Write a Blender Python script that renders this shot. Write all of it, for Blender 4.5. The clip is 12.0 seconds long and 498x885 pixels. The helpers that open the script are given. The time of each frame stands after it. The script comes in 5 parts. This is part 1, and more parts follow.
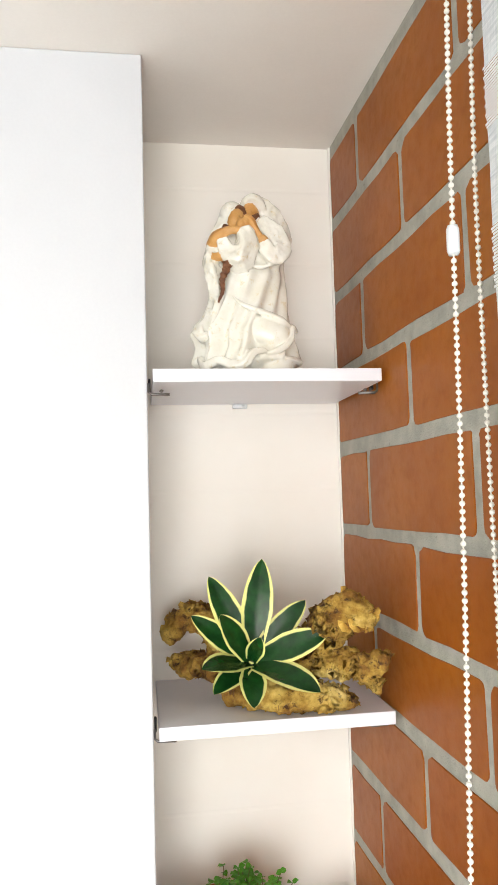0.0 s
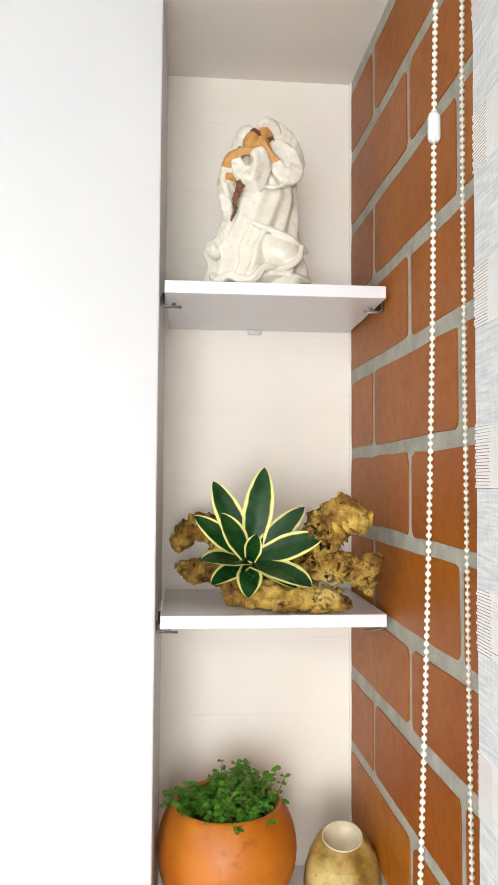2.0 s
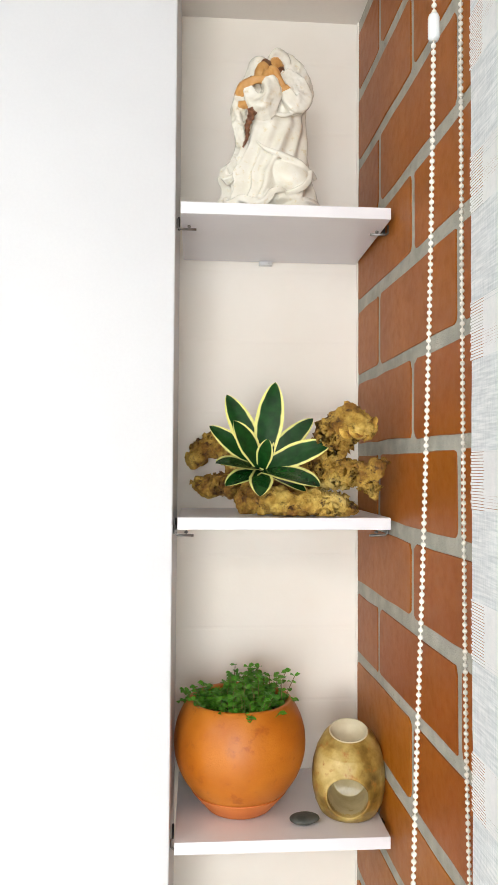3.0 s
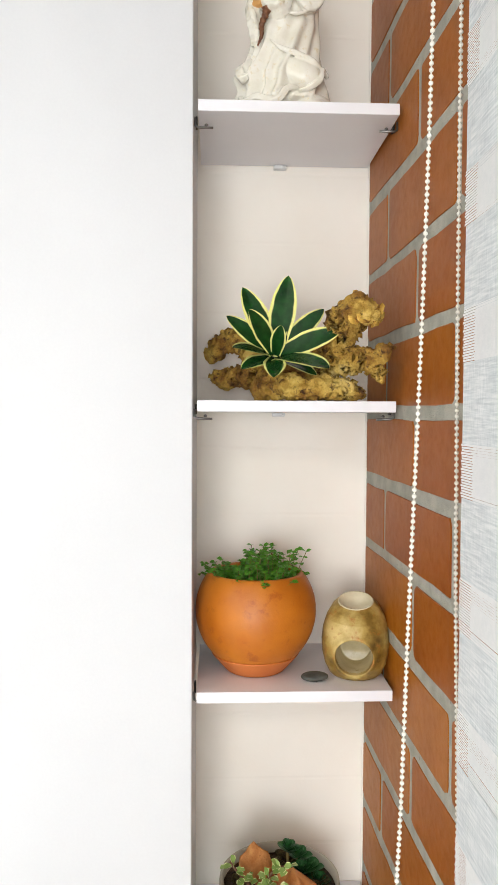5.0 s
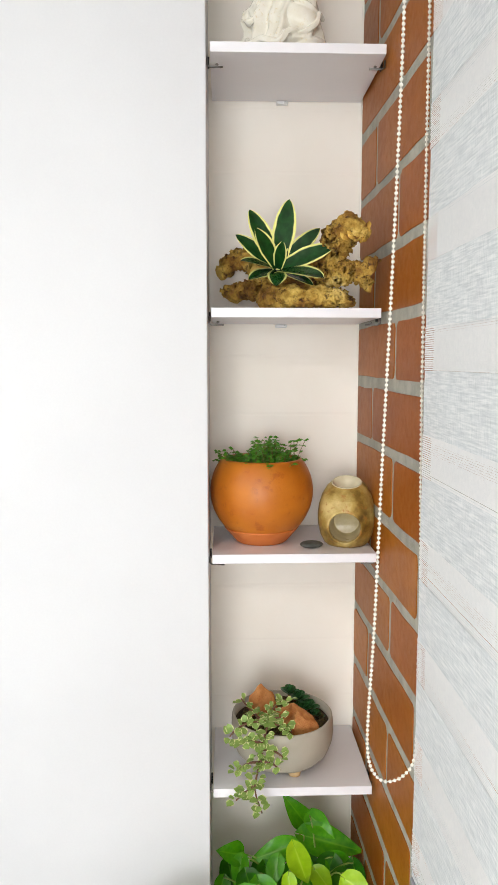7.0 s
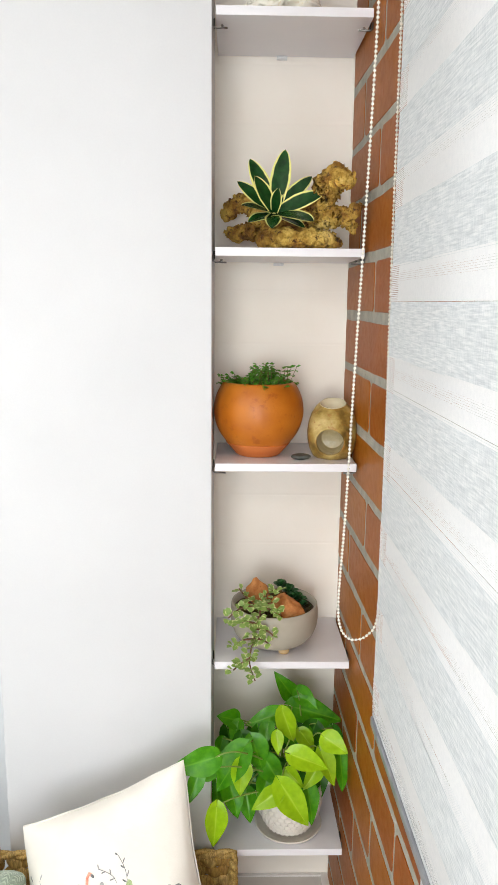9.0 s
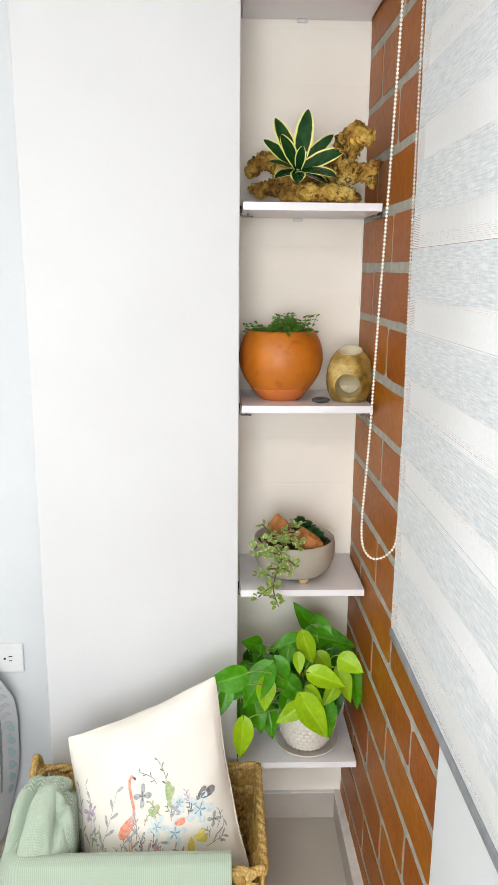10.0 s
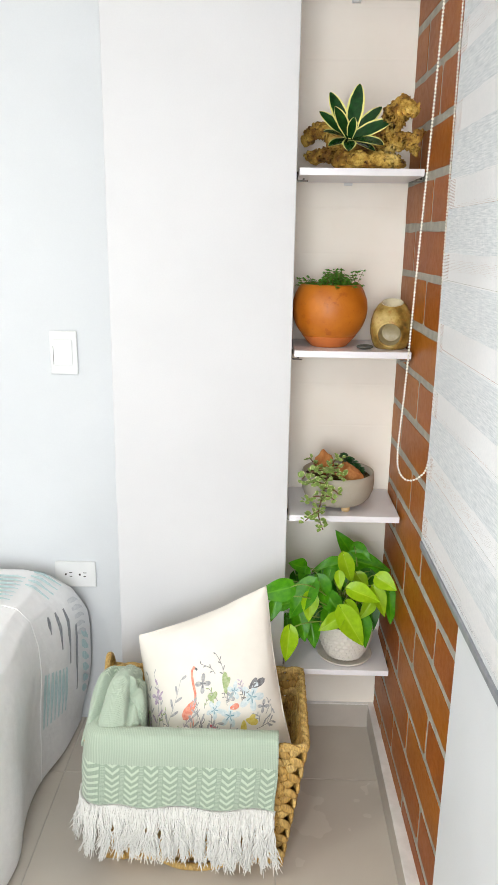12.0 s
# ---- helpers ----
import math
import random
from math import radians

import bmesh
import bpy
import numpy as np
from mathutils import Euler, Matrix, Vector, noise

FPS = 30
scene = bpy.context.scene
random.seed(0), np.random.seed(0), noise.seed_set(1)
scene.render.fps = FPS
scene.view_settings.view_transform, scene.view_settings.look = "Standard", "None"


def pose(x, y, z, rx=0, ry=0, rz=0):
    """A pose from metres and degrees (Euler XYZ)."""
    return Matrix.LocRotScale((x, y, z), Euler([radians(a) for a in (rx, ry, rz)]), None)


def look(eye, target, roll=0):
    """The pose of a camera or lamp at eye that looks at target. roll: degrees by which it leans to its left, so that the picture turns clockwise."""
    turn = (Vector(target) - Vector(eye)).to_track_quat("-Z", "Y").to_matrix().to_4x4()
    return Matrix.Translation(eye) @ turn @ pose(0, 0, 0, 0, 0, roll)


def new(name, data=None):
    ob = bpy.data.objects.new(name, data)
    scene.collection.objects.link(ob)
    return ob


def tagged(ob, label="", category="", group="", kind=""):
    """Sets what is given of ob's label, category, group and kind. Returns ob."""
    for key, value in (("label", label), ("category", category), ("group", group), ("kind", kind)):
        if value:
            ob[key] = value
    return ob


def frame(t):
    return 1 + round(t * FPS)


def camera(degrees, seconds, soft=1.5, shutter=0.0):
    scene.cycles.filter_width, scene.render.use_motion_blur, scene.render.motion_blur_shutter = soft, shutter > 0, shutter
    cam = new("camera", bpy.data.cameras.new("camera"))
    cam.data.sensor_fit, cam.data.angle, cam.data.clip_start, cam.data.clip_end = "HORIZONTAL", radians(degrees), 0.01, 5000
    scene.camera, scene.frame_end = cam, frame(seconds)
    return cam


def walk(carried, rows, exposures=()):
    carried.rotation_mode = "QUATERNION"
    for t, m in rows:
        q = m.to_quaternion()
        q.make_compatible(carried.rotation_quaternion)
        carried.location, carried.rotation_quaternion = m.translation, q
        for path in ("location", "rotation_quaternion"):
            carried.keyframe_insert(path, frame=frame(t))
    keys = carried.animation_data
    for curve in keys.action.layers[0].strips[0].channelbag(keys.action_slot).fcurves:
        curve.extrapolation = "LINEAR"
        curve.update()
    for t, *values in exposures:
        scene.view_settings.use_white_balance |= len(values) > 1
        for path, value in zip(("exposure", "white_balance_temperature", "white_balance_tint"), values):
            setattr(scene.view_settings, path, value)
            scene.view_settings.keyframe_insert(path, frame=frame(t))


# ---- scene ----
from mathutils.bvhtree import BVHTree

cam = camera(37.4, 12.0, 1.1)
PATH = [
    (0, (-0.013, -0.877, 1.9), (0.276, 1.097, 2.043), -1.6),
    (0.5, (0.016, -0.853, 1.896), (0.277, 1.125, 2.039), -1.1),
    (1, (0.034, -0.861, 1.868), (0.262, 1.121, 2.002), -0.5),
    (1.5, (0.039, -0.896, 1.843), (0.236, 1.091, 1.964), -0.0),
    (2, (0.034, -0.92, 1.802), (0.197, 1.071, 1.906), 0.4),
    (2.5, (0.036, -0.942, 1.754), (0.179, 1.05, 1.847), 0.5),
    (3, (0.027, -0.97, 1.702), (0.166, 1.024, 1.768), 0.4),
    (5, (0.029, -1.043, 1.614), (0.117, 0.954, 1.54), 0.3),
    (5.5, (-0.006, -1.109, 1.599), (0.088, 0.886, 1.481), 0.3),
    (6, (-0.015, -1.178, 1.576), (0.076, 0.813, 1.417), 0.3),
    (6.5, (0.001, -1.193, 1.559), (0.086, 0.797, 1.37), 0.1),
    (8.5, (0.038, -1.424, 1.524), (0.072, 0.548, 1.195), 0.4),
    (9, (0.034, -1.436, 1.531), (0.082, 0.529, 1.159), 0.6),
    (9.5, (-0.015, -1.497, 1.512), (0.036, 0.462, 1.113), 0.6),
    (10, (-0.036, -1.558, 1.496), (0.031, 0.389, 1.045), 0.5),
    (10.5, (-0.035, -1.636, 1.475), (0.041, 0.295, 0.96), 0.4),
    (11, (-0.042, -1.708, 1.463), (0.036, 0.211, 0.903), 0.4),
    (11.5, (-0.058, -1.768, 1.468), (-0.009, 0.152, 0.909), 0.6),
    (12, (-0.066, -1.787, 1.476), (-0.109, 0.14, 0.943), 0.8),
]
walk(cam, [(t, look(eye, target, roll)) for t, eye, target, roll in PATH], [(0, -0.11), (3, -0.26), (6.5, -0.42), (9.5, -0.49), (12, -0.53)])

# ---- world and lamps ----
world = bpy.data.worlds.new("world")
scene.world = world
world.use_nodes = True
wn = world.node_tree.nodes
sky = wn.new("ShaderNodeTexSky")
sky.sky_type, sky.sun_disc, sky.sun_elevation, sky.sun_rotation = "NISHITA", False, radians(50), radians(-60)
wn["Background"].inputs["Strength"].default_value = 0.15
world.node_tree.links.new(sky.outputs[0], wn["Background"].inputs["Color"])

LAMP = (-1.65, -1.55, 2.405)
FILL_LAMP = (-0.45, -2.25, 2.405)


def area(name, size, size_y, power, color, m, shape="RECTANGLE"):
    d = bpy.data.lights.new(name, "AREA")
    d.shape, d.size, d.size_y, d.energy, d.color = shape, size, size_y, power, color
    ob = new(name, d)
    ob.matrix_basis = m
    return ob


area("ceiling_lamp_light", 0.36, 0.36, 22, (1.0, 0.95, 0.88), look(LAMP, (LAMP[0], LAMP[1] + 1e-3, 0)), "DISK")
area("window_light", 1.66, 1.32, 20, (0.97, 0.98, 1.0), look((0.43, -1.4525, 1.605), (-1, -1.4525, 1.605)))

# second ceiling lamp, unseen, added to soften the shade behind the shelf things
area("fill_lamp_light", 0.44, 0.44, 17, (1.0, 0.95, 0.88), look(FILL_LAMP, (FILL_LAMP[0], FILL_LAMP[1] + 1e-3, 0)), "DISK")
# unseen area light added behind the camera to fill the niche from the front
area("south_fill_light", 1.7, 1.9, 120, (0.96, 0.98, 1.0), look((-0.62, -4.19, 1.28), (-0.62, 0, 1.28)))


# ---- small helpers ----
def lin(r, g, b):
    return tuple((c / 255 / 12.92) if c / 255 <= 0.04045 else ((c / 255 + 0.055) / 1.055) ** 2.4 for c in (r, g, b)) + (1.0,)


def world_of(ob):
    return (world_of(ob.parent) @ ob.matrix_parent_inverse if ob.parent else Matrix()) @ ob.matrix_basis


def part(name, bm, material, parent, label="", smooth=False, m=None):
    """Links a bmesh (or a mesh) as one object under a thing. Coordinates are the world's unless m is given."""
    if isinstance(bm, bmesh.types.BMesh):
        me = bpy.data.meshes.new(name)
        bm.normal_update()
        bm.to_mesh(me)
        bm.free()
    else:
        me = bm
    if not len(me.materials):
        for one in material if isinstance(material, (list, tuple)) else [material]:
            me.materials.append(one)
    if smooth:
        me.polygons.foreach_set("use_smooth", [True] * len(me.polygons))
    ob = new(name, me)
    if m is not None:
        ob.matrix_basis = m
    if parent is not None:
        ob.parent = parent
        ob.matrix_parent_inverse = world_of(parent).inverted()
    if label:
        ob["label"] = label
    return ob


def thing(name, at, label, category, group="", kind=""):
    ob = new(name)
    ob.empty_display_size = 0.03
    ob.matrix_basis = Matrix.Translation(at)
    return tagged(ob, label, category, group, kind)


def box(bm, lo, hi, bevel=0.0, seg=2):
    c, s = [(a + b) / 2 for a, b in zip(lo, hi)], [b - a for a, b in zip(lo, hi)]
    made = bmesh.ops.create_cube(bm, size=1.0, matrix=Matrix.Translation(c) @ Matrix.Diagonal((*s, 1)))
    if bevel:
        edges = list({e for v in made["verts"] for e in v.link_edges})
        bmesh.ops.bevel(bm, geom=edges, offset=bevel, segments=seg, profile=0.5, affect="EDGES")
    return bm


def slab(lo, hi, bevel=0.0, seg=2):
    return box(bmesh.new(), lo, hi, bevel, seg)


def grid(bm, fn, nu, nv, closed=False, slot=None):
    """A surface fn(u, v) over the unit square with a UV map; closed joins u = 0 and u = 1."""
    uv = bm.loops.layers.uv.verify()
    cols = nu if closed else nu + 1
    vs = [[bm.verts.new(fn(i / nu, j / nv)) for j in range(nv + 1)] for i in range(cols)]
    for i in range(nu):
        for j in range(nv):
            k = (i + 1) % cols
            try:
                f = bm.faces.new((vs[i][j], vs[k][j], vs[k][j + 1], vs[i][j + 1]))
            except ValueError:
                continue
            f.smooth = True
            for loop, (a, b) in zip(f.loops, ((i, j), (i + 1, j), (i + 1, j + 1), (i, j + 1))):
                loop[uv].uv = (a / nu, b / nv)
            if slot:
                f.material_index = slot((i + 0.5) / nu, (j + 0.5) / nv)
    return vs


def lathe(profile, at, n=48, wob=0.0, seed=0):
    """A turned shape from (radius, height) pairs, closed where the radius is 0."""
    bm = bmesh.new()
    rings = []
    for r, z in profile:
        if r <= 1e-5:
            rings.append([bm.verts.new((at[0], at[1], at[2] + z))])
            continue
        ring = []
        for i in range(n):
            a = 2 * math.pi * i / n
            k = 1 + wob * noise.noise((math.cos(a) * 1.5 + seed, math.sin(a) * 1.5, z * 9))
            ring.append(bm.verts.new((at[0] + r * k * math.cos(a), at[1] + r * k * math.sin(a), at[2] + z)))
        rings.append(ring)
    for a, b in zip(rings, rings[1:]):
        for i in range(n):
            k = (i + 1) % n
            if len(a) == 1 and len(b) > 1:
                bm.faces.new((a[0], b[k], b[i]))
            elif len(b) == 1 and len(a) > 1:
                bm.faces.new((a[i], a[k], b[0]))
            elif len(a) > 1:
                bm.faces.new((a[i], a[k], b[k], b[i]))
    for f in bm.faces:
        f.smooth = True
    bmesh.ops.recalc_face_normals(bm, faces=bm.faces)
    return bm


def ball(bm, at, r, scale=(1, 1, 1), turn=(0, 0, 0), sub=2, slot=0, rough=0.0):
    m = pose(*at, *turn) @ Matrix.Diagonal((*[r * s for s in scale], 1))
    made = bmesh.ops.create_icosphere(bm, subdivisions=sub, radius=1.0, matrix=m)
    fs = {f for v in made["verts"] for f in v.link_faces}
    for f in fs:
        f.smooth, f.material_index = True, slot
    if rough:
        for v in made["verts"]:
            d = v.co - Vector(at)
            v.co += d * rough * noise.noise(v.co * 60)
    return made["verts"]


def tube(bm, pts, radii, n=8, slot=0, cap=True):
    pts = [Vector(p) for p in pts]
    radii = radii if isinstance(radii, (list, tuple)) else [radii] * len(pts)
    rings, side = [], None
    for i, p in enumerate(pts):
        d = (pts[min(i + 1, len(pts) - 1)] - pts[max(i - 1, 0)]).normalized()
        if side is None:
            side = d.orthogonal().normalized()
        side = (side - d * side.dot(d)).normalized()
        up = d.cross(side)
        rings.append([bm.verts.new(p + radii[i] * (math.cos(2 * math.pi * k / n) * side + math.sin(2 * math.pi * k / n) * up)) for k in range(n)])
    for a, b in zip(rings, rings[1:]):
        for k in range(n):
            f = bm.faces.new((a[k], a[(k + 1) % n], b[(k + 1) % n], b[k]))
            f.smooth, f.material_index = True, slot
    if cap:
        for ring in (rings[0][::-1], rings[-1]):
            bm.faces.new(ring).material_index = slot
    return rings


def curve3(p0, p1, p2, n=8):
    p0, p1, p2 = Vector(p0), Vector(p1), Vector(p2)
    return [(1 - t) ** 2 * p0 + 2 * t * (1 - t) * p1 + t * t * p2 for t in [i / n for i in range(n + 1)]]


def smooth(e0, e1, x):
    t = max(0.0, min(1.0, (x - e0) / (e1 - e0)))
    return t * t * (3 - 2 * t)


def lerp_rows(rows, z):
    """Linear interpolation in rows (z, values...)."""
    for a, b in zip(rows, rows[1:]):
        if z <= b[0]:
            t = (z - a[0]) / (b[0] - a[0])
            return [x + (y - x) * t for x, y in zip(a[1:], b[1:])]
    return list(rows[-1][1:])


# ---- materials ----
class Nodes:
    def __init__(self, name):
        self.mat = bpy.data.materials.new(name)
        self.mat.use_nodes = True
        self.tree = self.mat.node_tree
        self.bsdf = self.tree.nodes["Principled BSDF"]

    def add(self, kind, **inputs):
        n = self.tree.nodes.new(kind)
        for k, v in inputs.items():
            n.inputs[k.replace("_", " ")].default_value = v
        return n

    def link(self, a, b):
        self.tree.links.new(a, b)

    def coords(self, kind="Object"):
        return self.tree.nodes.new("ShaderNodeTexCoord").outputs[kind]

    def tex(self, scale, detail=4, rough=0.55, stretch=(1, 1, 1), kind="Object"):
        m = self.tree.nodes.new("ShaderNodeMapping")
        m.inputs["Scale"].default_value = stretch
        self.link(self.coords(kind), m.inputs["Vector"])
        n = self.add("ShaderNodeTexNoise", Scale=scale, Detail=detail, Roughness=rough)
        self.link(m.outputs[0], n.inputs["Vector"])
        return n.outputs["Fac"]

    def ramp(self, fac, stops):
        r = self.tree.nodes.new("ShaderNodeValToRGB")
        while len(r.color_ramp.elements) < len(stops):
            r.color_ramp.elements.new(0.5)
        for e, (p, c) in zip(r.color_ramp.elements, stops):
            e.position, e.color = p, c
        self.link(fac, r.inputs[0])
        return r.outputs[0]

    def mix(self, fac, a, b, blend="MIX"):
        n = self.tree.nodes.new("ShaderNodeMix")
        n.data_type, n.blend_type = "RGBA", blend
        for value, sock in ((fac, n.inputs[0]), (a, n.inputs[6]), (b, n.inputs[7])):
            if isinstance(value, bpy.types.NodeSocket):
                self.link(value, sock)
            else:
                sock.default_value = value
        return n.outputs[2]

    def math(self, op, a, b=0.0, c=0.0):
        n = self.tree.nodes.new("ShaderNodeMath")
        n.operation = op
        for value, sock in zip((a, b, c), n.inputs):
            if isinstance(value, bpy.types.NodeSocket):
                self.link(value, sock)
            else:
                sock.default_value = value
        return n.outputs[0]

    def uv(self):
        s = self.tree.nodes.new("ShaderNodeSeparateXYZ")
        self.link(self.coords("UV"), s.inputs[0])
        return s.outputs[0], s.outputs[1]

    def bump(self, height, strength=0.3, distance=0.001):
        b = self.add("ShaderNodeBump", Strength=strength, Distance=distance)
        last = self.bsdf.inputs["Normal"].links
        if last:
            self.link(last[0].from_socket, b.inputs["Normal"])
        self.link(height, b.inputs["Height"])
        self.link(b.outputs[0], self.bsdf.inputs["Normal"])

    def set(self, **kw):
        for k, v in kw.items():
            sock = self.bsdf.inputs[k.replace("_", " ")]
            if isinstance(v, bpy.types.NodeSocket):
                self.link(v, sock)
            else:
                sock.default_value = v
        return self


def surface(name, c1, c2, scale=30, fine=400, rough=0.6, bump=0.2, depth=0.0005, c3=None, spots=0.6, spec=0.5, metallic=0.0, rand=0.0):
    """A general surface: two tones at a coarse scale, grain at a fine one."""
    n = Nodes(name)
    coarse, grain = n.tex(scale), n.tex(fine, 2)
    col = n.ramp(coarse, [(0.35, c1), (0.65, c2)])
    if c3:
        col = n.mix(n.ramp(n.tex(scale * 3.1, 6, 0.7), [(spots, (0, 0, 0, 1)), (min(spots + 0.12, 1), (1, 1, 1, 1))]), col, c3)
    col = n.mix(n.math("MULTIPLY", grain, 0.10), col, (*[x * 0.55 for x in c1[:3]], 1))
    if rand:
        info = n.tree.nodes.new("ShaderNodeObjectInfo")
        hsv = n.add("ShaderNodeHueSaturation")
        n.link(n.math("MULTIPLY_ADD", info.outputs["Random"], rand, 1 - rand / 2), hsv.inputs["Value"])
        n.link(col, hsv.inputs["Color"])
        col = hsv.outputs[0]
    n.set(Base_Color=col, Metallic=metallic, Roughness=n.math("MULTIPLY_ADD", coarse, 0.15, rough - 0.075))
    n.bsdf.inputs["Specular IOR Level"].default_value = spec
    if bump:
        n.bump(grain, bump, depth)
        n.bump(coarse, bump, depth * 3)
    return n.mat


M_white = surface("white_wall_paint", lin(211, 212, 214), lin(216, 217, 219), 3, 260, 0.55, 0.12)
M_wall = surface("cool_white_wall_paint", lin(213, 217, 220), lin(218, 222, 225), 3, 260, 0.6, 0.12)
M_ceiling = surface("ceiling_paint", lin(240, 234, 226), lin(244, 239, 232), 4, 300, 0.8, 0.1)
M_melamine = surface("white_melamine", lin(236, 235, 240), lin(240, 239, 243), 6, 900, 0.35, 0.05)
M_mortar = surface("grey_mortar", lin(158, 157, 146), lin(182, 180, 168), 35, 500, 0.85, 0.7, 0.0015, lin(120, 120, 112), 0.62)
M_tile = surface("beige_floor_tile", lin(200, 192, 180), lin(207, 200, 189), 3, 350, 0.26, 0.0, rand=0.03)
M_grout = surface("pale_grout", lin(176, 172, 164), lin(196, 192, 184), 40, 500, 0.85, 0.4)
M_skirt = surface("skirting_tile", lin(186, 178, 168), lin(198, 191, 181), 6, 350, 0.3, 0.05)
M_skirt_top = surface("white_joint_filler", lin(228, 226, 222), lin(240, 238, 235), 30, 300, 0.7, 0.3)
M_steel = surface("bracket_metal", lin(120, 118, 115), lin(150, 148, 146), 80, 800, 0.35, 0.1, metallic=0.9)
M_dark = surface("dark_plastic", lin(30, 28, 27), lin(48, 45, 43), 80, 800, 0.5, 0.1)
M_plastic = surface("white_plastic", lin(224, 226, 226), lin(231, 233, 233), 10, 700, 0.3, 0.03)
M_bead = surface("bead_plastic", lin(224, 220, 208), lin(234, 230, 220), 60, 700, 0.3, 0.02)
M_panel = surface("white_panel_paint", lin(226, 230, 234), lin(231, 235, 239), 3, 300, 0.45, 0.05)
M_bar = surface("grey_aluminium", lin(140, 144, 152), lin(160, 164, 170), 30, 600, 0.4, 0.05, metallic=0.4)


def brick_material():
    n = Nodes("fired_clay_brick")
    info = n.tree.nodes.new("ShaderNodeObjectInfo")
    v = n.tree.nodes.new("ShaderNodeVectorMath")
    v.operation = "ADD"
    n.link(n.coords("Object"), v.inputs[0])
    n.link(info.outputs["Random"], v.inputs[1])
    tex = []
    for s, d in ((9, 4), (60, 5), (420, 2)):
        t = n.add("ShaderNodeTexNoise", Scale=s, Detail=d, Roughness=0.6)
        n.link(v.outputs[0], t.inputs["Vector"])
        tex.append(t.outputs["Fac"])
    col = n.ramp(tex[0], [(0.3, lin(149, 79, 10)), (0.7, lin(165, 94, 14))])
    col = n.mix(n.ramp(tex[1], [(0.5, (0, 0, 0, 1)), (0.75, (0.5, 0.5, 0.5, 1))]), col, lin(137, 72, 10))
    hsv = n.add("ShaderNodeHueSaturation")
    n.link(n.math("MULTIPLY_ADD", info.outputs["Random"], 0.22, 0.89), hsv.inputs["Value"])
    n.link(n.math("MULTIPLY_ADD", info.outputs["Random"], 0.012, 0.494), hsv.inputs["Hue"])
    n.link(col, hsv.inputs["Color"])
    n.set(Base_Color=hsv.outputs[0], Roughness=n.math("MULTIPLY_ADD", tex[1], 0.25, 0.34))
    n.bsdf.inputs["Specular IOR Level"].default_value = 0.32
    n.bump(tex[2], 0.12, 0.0006)
    n.bump(tex[1], 0.25, 0.0015)
    return n.mat


M_brick = brick_material()


def niche_material():
    """Warm off-white paint over block masonry: the joints show faintly through."""
    n = Nodes("warm_white_painted_masonry")
    s = n.tree.nodes.new("ShaderNodeSeparateXYZ")
    n.link(n.coords("Object"), s.inputs[0])
    c = n.tree.nodes.new("ShaderNodeCombineXYZ")
    n.link(s.outputs[0], c.inputs[0])
    n.link(n.math("ADD", s.outputs[2], -0.044), c.inputs[1])
    b = n.add("ShaderNodeTexBrick", Scale=1.0, Mortar_Size=0.004, Mortar_Smooth=0.8, Brick_Width=6.0, Row_Height=0.1165)
    n.link(c.outputs[0], b.inputs["Vector"])
    coarse, grain = n.tex(7), n.tex(220, 3)
    col = n.ramp(coarse, [(0.3, lin(246, 240, 228)), (0.7, lin(250, 245, 235))])
    n.set(Base_Color=col, Roughness=0.6)
    n.bump(grain, 0.15, 0.0008)
    n.bump(coarse, 0.4, 0.002)
    n.bump(n.math("MULTIPLY", b.outputs["Fac"], -1.0), 0.22, 0.0015)
    return n.mat


M_niche = niche_material()


def fabric_blind():
    n = Nodes("blind_weave")
    a, b, g = n.tex(1, 3, stretch=(60, 30, 420)), n.tex(1, 3, stretch=(60, 500, 60)), n.tex(300, 2)
    col = n.ramp(n.math("MULTIPLY_ADD", a, 0.65, n.math("MULTIPLY", b, 0.35)), [(0.36, lin(208, 213, 216)), (0.5, lin(226, 230, 232)), (0.62, lin(242, 244, 245))])
    n.set(Base_Color=col, Roughness=0.85)
    n.bump(a, 0.5, 0.0008)
    n.bump(b, 0.4, 0.0006)
    tr = n.add("ShaderNodeBsdfTranslucent")
    n.link(col, tr.inputs["Color"])
    mx = n.add("ShaderNodeMixShader", Fac=0.18)
    n.link(n.bsdf.outputs[0], mx.inputs[1])
    n.link(tr.outputs[0], mx.inputs[2])
    n.link(mx.outputs[0], n.tree.nodes["Material Output"].inputs["Surface"])
    return n.mat


M_blind = fabric_blind()


def thread_material():
    n = Nodes("blind_threads")
    n.set(Base_Color=n.ramp(n.tex(200, 3), [(0.3, lin(238, 239, 240)), (0.7, lin(248, 248, 248))]), Roughness=0.8)
    tr = n.add("ShaderNodeBsdfTranslucent", Color=lin(246, 246, 246))
    mx = n.add("ShaderNodeMixShader", Fac=0.16)
    n.link(n.bsdf.outputs[0], mx.inputs[1])
    n.link(tr.outputs[0], mx.inputs[2])
    n.link(mx.outputs[0], n.tree.nodes["Material Output"].inputs["Surface"])
    return n.mat


M_thread = thread_material()


def glass_material():
    n = Nodes("window_glass")
    n.set(Base_Color=(1, 1, 1, 1), Roughness=0.02, Transmission_Weight=1.0, IOR=1.45)
    return n.mat


M_glass = glass_material()


def glow(name, color, strength):
    n = Nodes(name)
    n.set(Base_Color=(0.9, 0.9, 0.9, 1), Emission_Color=color, Emission_Strength=strength)
    return n.mat


